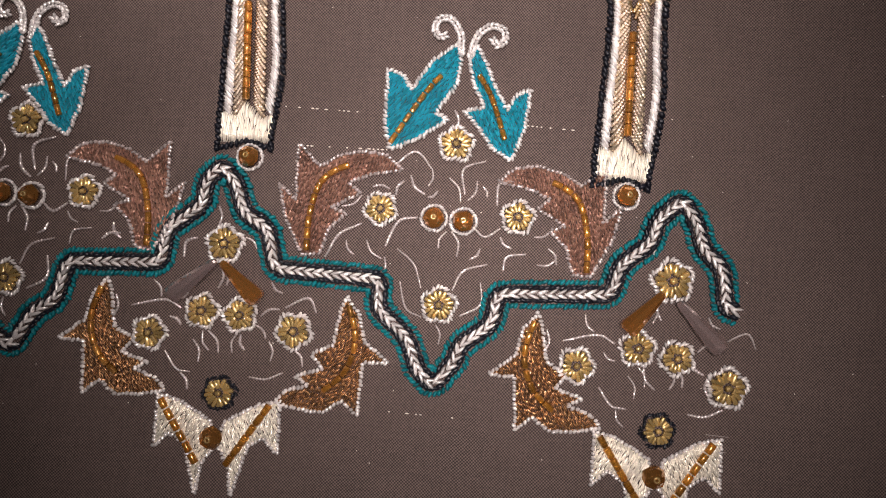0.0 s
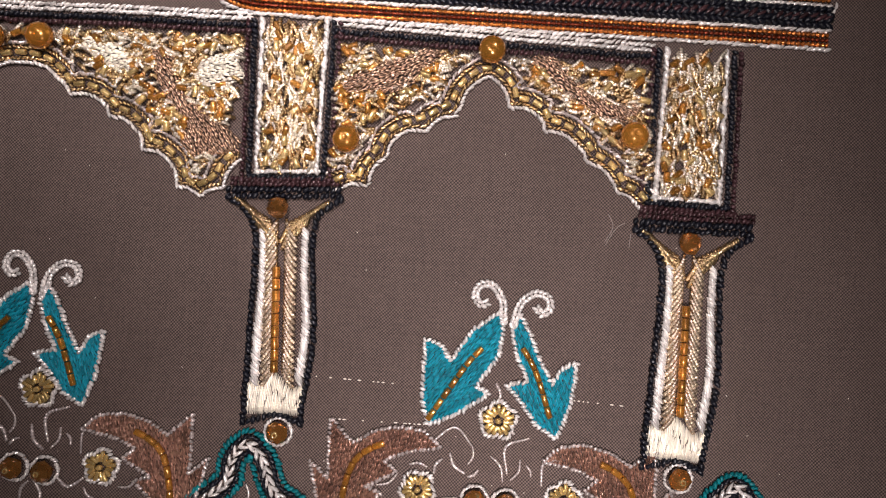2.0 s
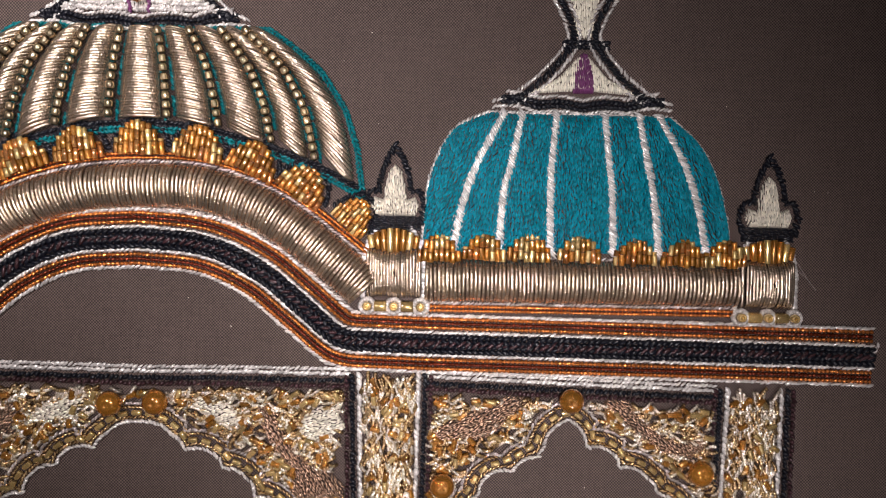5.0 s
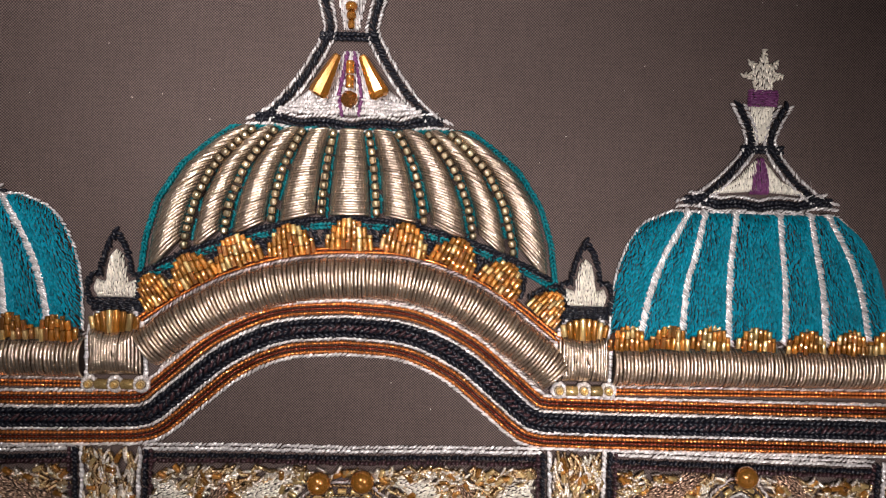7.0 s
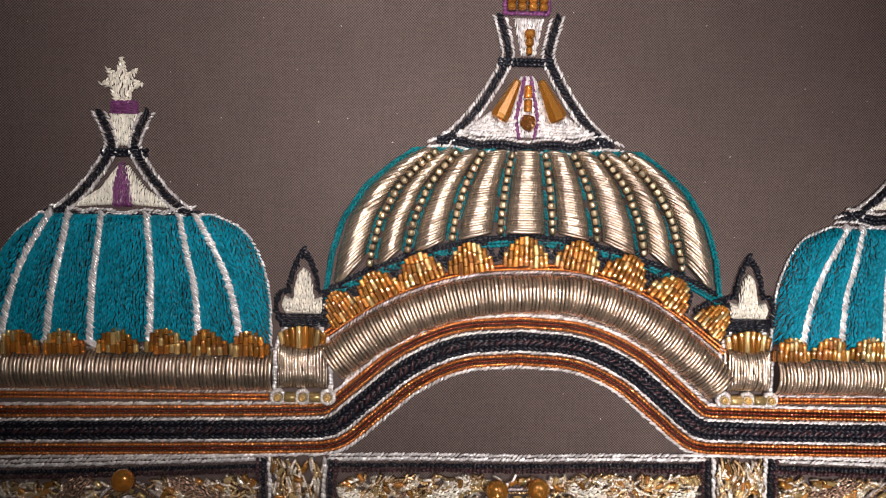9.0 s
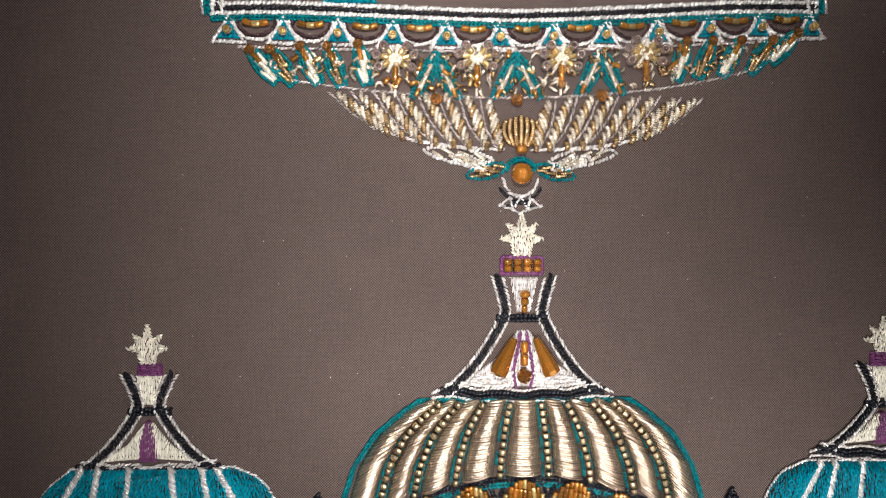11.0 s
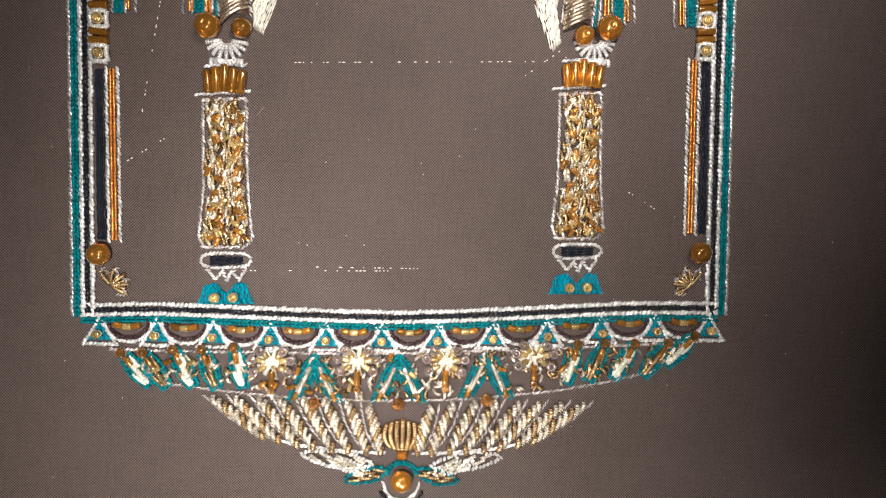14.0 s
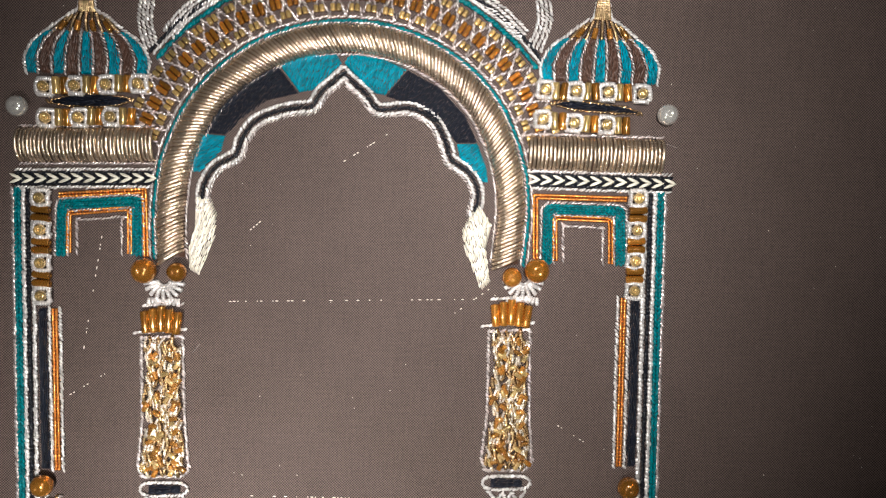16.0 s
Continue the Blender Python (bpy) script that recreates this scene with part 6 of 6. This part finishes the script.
def arch_trim():
    t = thing("arch_trim", ROLL[len(ROLL) // 2], "teal and silver cords following the arch", "embroidered trim")
    for d, m, w in ((3.75, TEAL_CORD, 0.9), (4.6, PINKISH, 0.7)):
        S = Shape()
        S.cord(offset(ROLL, d), w, 0.9, 0.4)
        part("teal_cord" if m is TEAL_CORD else "silver_cord", S, m, t)
    outer = offset(ROLL, 14.2)
    outer = outer[int(len(outer) * 0.26):int(len(outer) * 0.745)]
    for d, m, w in ((0, TEAL_CORD, 1.3), (1.2, SILVER, 0.8), (2.0, NAVY, 0.9)):
        S = Shape()
        S.cord(offset(outer, d), w, 0.95, 0.4)
        part("teal_cord" if m is TEAL_CORD else "silver_cord" if m is SILVER else "navy_cord", S, m, t)


arch_trim()


def lattice():
    """Diamond lattice of silver cord between the arch and its outer edge, amber beads in the meshes."""
    t = thing("bead_lattice", (ARCH_AXIS, (-2.2, 202.7)[1]), "diamond lattice of silver cord filled with amber beads", "embroidered lattice")
    inner = resample(offset(ROLL, 5.2), 0.5)
    outer = resample(offset(ROLL, 13.4), 0.5)
    n = 30

    def at(u, v):
        a = inner[int(np.clip(u, 0, 1) * (len(inner) - 1))]
        b = outer[int(np.clip(u, 0, 1) * (len(outer) - 1))]
        return a * (1 - v) + b * v
    S = Shape()
    lo, hi = 0.16, 0.84
    for k in range(n):
        u0, u1 = lo + (hi - lo) * k / n, lo + (hi - lo) * (k + 1) / n
        S.cord([at(u0, 0), at((u0 + u1) / 2, 0.5), at(u1, 1)], 0.75, 0.8, 0.5, z=0.15)
        S.cord([at(u1, 0), at((u0 + u1) / 2, 0.5), at(u0, 1)], 0.75, 0.8, 0.5, z=0.15)
        for u, v in ((u0, 0.5), ((u0 + u1) / 2, 0.15), ((u0 + u1) / 2, 0.85)):
            p, q = at(u, v), at(u + 0.01, v)
            a = math.atan2(q[1] - p[1], q[0] - p[0])
            for j in (-0.62, 0.62):
                bead("bugle", AMBER if v == 0.5 else HONEY, t, p[0] + j * math.cos(a), p[1] + j * math.sin(a), 1.15, a + math.pi / 2, 2.6 if v == 0.5 else 1.5, 0.1)
    part("silver_lattice", S, PINKISH, t)


lattice()


def cusped_arch():
    half = [(-32.3, 157.6), (-32.6, 163.8), (-30.0, 169.1), (-25.2, 172.2), (-24.0, 175.8), (-20.7, 179.9), (-14.6, 182.5), (-8.8, 183.4), (-7.4, 186.1), (-1.9, 191.1)]
    right = [(-1.9, 191.1), (4.1, 186.2), (6.3, 183.2), (13.3, 183.8), (18.9, 181.0), (21.8, 176.0), (22.8, 172.7), (27.0, 169.9), (29.2, 165.3), (28.6, 159.8)]
    line = smooth(half[:4], 0.5).tolist() + smooth(half[3:8], 0.5).tolist()[1:] + resample(half[7:], 0.5).tolist()[1:] + resample(right[:3], 0.5).tolist()[1:] + smooth(right[2:7], 0.5).tolist()[1:] + smooth(right[6:], 0.5).tolist()[1:]
    t = thing("cusped_arch", (ARCH_AXIS, half[0][1]), "cusped arch line of double silver cord with navy and teal infill", "embroidered arch")
    for d, m, w in ((0.0, SILVER, 1.0), (-1.1, NAVY, 0.8), (-2.1, SILVER, 1.0), (-2.7, PINKISH, 0.6)):
        S = Shape()
        S.cord(offset(line, d), w, 0.85, 0.5, height=0.9)
        part("silver_cord" if m is not NAVY else "navy_cord", S, m, t)
    for pts in both([(-15.5, 191.0), (-10.2, 193.2), (-3.4, 193.9), (-2.2, 191.8), (-8.4, 185.8), (-11.1, 185.3)]):
        S = Shape()
        S.satin(pts, 1.2, 0.3, 0.8, 1.5, 3.0)
        part("teal_fill", S, TEAL, t)
    for pts in both([(-15.9, 190.8), (-11.3, 185.1), (-18.3, 183.3), (-23.7, 179.2), (-26.9, 175.7), (-31.4, 175.9), (-28.5, 181.7), (-22.8, 187.4)]):
        S = Shape()
        S.satin(pts, 0.9, 0.34, 0.7, 1.5, 3.0)
        part("navy_fill", S, NAVY_SILK, t)
    for pts in both([(-31.5, 175.7), (-26.9, 175.5), (-27.8, 172.1), (-32.4, 167.5), (-34.0, 167.5), (-33.6, 170.5)]):
        S = Shape()
        S.satin(pts, 0.7, 0.3, 0.7, 1.2, 3.0)
        part("teal_fill", S, TEAL, t)
    for pts, a in (([(-33.0, 162.5), (-29.9, 162.0), (-28.5, 158.6), (-28.8, 153.7), (-32.1, 144.9), (-34.2, 146.1), (-34.5, 150.8), (-33.1, 155.8)], 1.2), ([(28.5, 162.6), (26.6, 160.3), (25.0, 156.8), (25.7, 152.7), (29.7, 143.8), (31.5, 145.7), (30.3, 153.1), (31.4, 158.1)], 1.9)):
        S = Shape()
        S.satin(pts, a, 0.34, 1.3, 2.2, 4.0)
        part("ivory_drape", S, IVORY, t, "padded ivory satin drape")


cusped_arch()


# ---------- shelves, brackets, bead strips and small domes beside the arch ----------
for p in ([(-70.8, 172.0), (-42.2, 173.0)], [(39.0, 174.2), (67.4, 174.3)]):
    wire_roll(resample(p, 0.4), 3.7, 2.5, "straight shelf roll of pale gold wire", None, 0.0, 0.85)


def shelf_braid(a, b):
    t = thing("shelf_braid", ((a[0] + b[0]) / 2, (a[1] + b[1]) / 2), "white chevron braid on black cords under the shelf", "embroidered braid", "shelf braids")
    for d in (-1.1, 1.1, -0.35, 0.35):
        S = Shape()
        S.cord(moved([a, b], 0, d), 1.0, 1.0, 0.3)
        part("black_cord", S, NAVY, t)
    for d in (-1.9, 1.9):
        S = Shape()
        S.cord(moved([a, b], 0, d), 0.7, 0.85, 0.5)
        part("silver_cord", S, SILVER, t)
    S = Shape()
    for x, y in resample([a, b], 2.6):
        for s in (-1, 1):
            S.bit(x, y + 0.45 * s, 0.4, math.pi - s * 0.4, 2.8, 0.8, 0.9)
    part("white_braid", S, CREAM, t)


shelf_braid(*[(-71.7, 164.7), (-42.7, 165.8)])
shelf_braid(*[(40.1, 168.4), (69.6, 168.5)])


def bracket(outer, band, inner, side):
    t = thing("corner_bracket", centre(outer), "angular bracket of teal band between orange wires and silver cords", "embroidered bracket", "corner brackets")
    S = Shape()
    for k in range(2):
        S.wire(offset(outer, -0.7 * k * side), 0.38, 0.75, None, 6, 0.62)
    part("orange_wire", S, ORANGE, t)
    S = Shape()
    S.chain(offset(band, 0.5), 1.1, 0.8)
    S.chain(offset(band, -0.5), 1.1, 0.8)
    part("teal_band", S, TEAL_CORD, t)
    S = Shape()
    for k in range(2):
        S.wire(offset(inner, 0.7 * k * side), 0.36, 0.75, None, 6, 0.62)
    part("orange_wire", S, ORANGE, t)
    S = Shape()
    for d in (-1.4, 1.4):
        S.cord(offset(band, d), 0.65, 0.8, 0.5)
    S.cord(offset(inner, -1.4), 0.65, 0.8, 0.5)
    part("silver_cord", S, PINKISH, t)


bracket([(-62.6, 161.8), (-43.9, 163.4), (-43.3, 148.6)], [(-62.2, 148.6), (-61.9, 159.4), (-45.7, 160.7), (-45.7, 149.2)], [(-60.2, 149.0), (-60.2, 157.3), (-47.7, 158.7), (-47.6, 149.1)], 1)
bracket([(40.9, 150.7), (40.3, 165.1), (60.6, 165.2)], [(43.8, 150.5), (43.5, 162.2), (59.2, 162.2), (59.9, 150.7)], [(45.9, 150.9), (45.4, 160.0), (56.9, 159.9), (57.4, 150.6)], 1)


def bead_strip(pts, label="upright strip of clear and amber beads in turn"):
    """Square silver wire loops round a honey bead, pairs of amber bugles between them."""
    t = thing("bead_strip", pts[-1], label, "bead strip", "bead strips")
    level = abs(pts[0][1] - pts[-1][1]) < 5
    for k, (x, y) in enumerate(pts):
        if k % 2 == 0:
            bead("ring", HONEY, t, x, y, 2.5, 0, None, 0.5, "honey_bead", 2.0)
            S = Shape()
            for j in range(4):
                a = j * math.pi / 2 + rng.uniform(-.12, .12)
                S.purl(x + 1.65 * math.cos(a), y + 1.65 * math.sin(a), a + math.pi / 2, 3.4, 0.62, 0.7, z=0.7)
                S.purl(x + 1.9 * math.cos(a + 0.8), y + 1.9 * math.sin(a + 0.8), a + 2.3, 1.5, 0.55, 0.3, z=0.6)
            part("wire_loop", S, SILVER, t)
        else:
            for j in (-0.9, 0.9):
                if level:
                    bead("bugle", AMBER if j > 0 else HONEY, t, x + j, y, 1.75, math.pi / 2 + rng.uniform(-.12, .12), 3.6, 0.3)
                else:
                    bead("bugle", AMBER, t, x, y + j, 1.7, rng.uniform(-.1, .1), 3.7, 0.3)


bead_strip([(-66.2, 160.7), (-66.1, 157.3), (-66.1, 153.8), (-66.0, 150.3), (-66.0, 146.6), (-65.9, 143.1), (-65.9, 139.5)])
bead_strip([(62.8, 165.1), (62.9, 161.6), (62.8, 158.2), (62.8, 154.9), (62.8, 151.5), (62.8, 148.4), (62.9, 145.0)])
for row in ([(-65.3, 184.4), (-61.9, 184.7), (-58.7, 184.8), (-55.4, 185.1), (-52.0, 185.3), (-48.6, 185.6), (-45.2, 185.7)], [(-64.9, 177.8), (-61.3, 178.0), (-57.9, 178.1), (-54.4, 178.4), (-51.0, 178.5), (-47.6, 178.7)], [(41.7, 187.6), (44.8, 187.3), (48.2, 187.5), (51.6, 187.5), (55.1, 187.5), (58.5, 187.5), (62.4, 187.4)], [(41.4, 181.3), (44.8, 181.0), (48.1, 180.7), (51.7, 180.6), (55.1, 180.6), (58.5, 180.5)]):
    bead_strip(row, "level row of clear and amber beads in turn")


def small_dome(base, axis_x, side):
    """base: left and right foot of the dome."""
    (x0, y0), (x1, y1) = base
    cx, w, yb = (x0 + x1) / 2, (x1 - x0) / 2, (y0 + y1) / 2
    t = thing("striped_dome", (cx, yb), "small onion dome striped in teal, brown and silver", "embroidered dome", "striped domes")
    V = np.linspace(0, 1, 16)
    W = np.interp(V, (0, .25, .5, .75, 1.0), (0.97, 1.0, 0.85, 0.5, 0.14)) * w
    H = 14.0
    n = 9

    def mer(u, top=0.66):
        v = np.linspace(0, top, 14)
        return [(cx + u * np.interp(a, V, W), yb + H * a) for a in v]
    for k in range(n):
        a, b = mer(-1 + 2 * k / n + 0.03), mer(-1 + 2 * (k + 1) / n - 0.03)
        S = Shape()
        S.satin(a + b[::-1], math.pi / 2 + (4 - k) * -0.09, 0.32, 0.9, 1.0, 3.0)
        part("silk_stripe", S, TEAL if k % 2 == 0 else BROWN_SILK, t)
        if k:
            S = Shape()
            S.cord(mer(-1 + 2 * k / n), 0.6, 0.8, 0.5, z=0.3)
            part("silver_rib", S, PINKISH, t)
    S = Shape()
    for sgn in (-1, 1):
        S.cord(smooth(mer(sgn, 1.0) + [(cx + sgn * 0.9, yb + H + 5)], 0.4), 0.8, 0.85, 0.5)
    part("silver_edge", S, SILVER, t)
    S = Shape()
    for k in range(9):
        u = (k - 4) / 4
        S.purl(cx + u * w * 0.42, yb + H * 0.8 - abs(u) * 1.0, math.pi / 2 + u * 0.75, 5.0, 0.45, 0.5)
        S.purl(cx + u * 1.2, yb + H * 1.15, math.pi / 2 + u * 0.15, 6.0, 0.4, 0.5)
    part("gold_wire", S, GOLD, t)
    for k in range(4):
        bead("bugle", AMBER, t, cx + (k - 1.5) * 3.2, yb + H * 0.72, 1.2, math.pi / 2 + (k - 1.5) * 0.4, 2.2, 0.4)


small_dome([(-70.2, 186.8), (-43.2, 188.1)], 0, 1)
small_dome([(40.4, 189.6), (66.2, 189.7)], 0, -1)
for p, knob in (([(-65.0, 181.4), (-60.7, 182.7), (-55.9, 183.3), (-50.4, 183.1), (-46.4, 182.3), (-50.4, 181.1), (-55.9, 180.5), (-60.7, 180.6)], (-70.7, 180.0)), ([(43.1, 184.9), (47.3, 185.6), (53.4, 185.1), (58.9, 184.6), (62.9, 183.3), (58.4, 183.3), (52.9, 183.4), (47.4, 183.7)], (67.9, 183.1))):
    t = thing("navy_spindle", centre(p), "padded navy satin spindle between bead rows", "embroidered spindle", "navy spindles")
    S = Shape()
    S.satin(p, 0.0, 0.3, 1.1, 1.4, 3.0)
    part("navy_satin", S, NAVY_SILK, t)
    S = Shape()
    S.cord(resample(p, 0.5, True), 0.6, 0.8, 0.5, closed=True)
    part("gold_cord", S, GOLD, t)
    t = thing("clear_knob", knob, "clear glass bead knob beside the dome", "bead", "clear knobs")
    bead("ball", CLEAR, t, *knob, 4.6, 0, None, 0.1, "ball", 3.6)
# leaf scrolls rising above the arch shoulders
for a, b, c in ([(-42.9, 194.1), (-44.1, 198.8), (-43.7, 204.7)], [(-39.1, 196.6), (-34.9, 201.5), (-29.5, 205.0)], [(39.3, 196.5), (41.1, 201.9), (40.5, 207.8)], [(36.4, 199.3), (32.0, 203.3), (26.4, 207.0)]):
    t = thing("silver_scroll", a, "silver cord scroll above the arch shoulder", "embroidered scroll", "silver scrolls")
    S = Shape()
    for d in (-1.2, -0.3, 0.6, 1.5):
        S.cord(offset(smooth([a, b, c], 0.4), d), 0.8, 0.85, 0.5)
    part("silver_cord", S, SILVER, t)
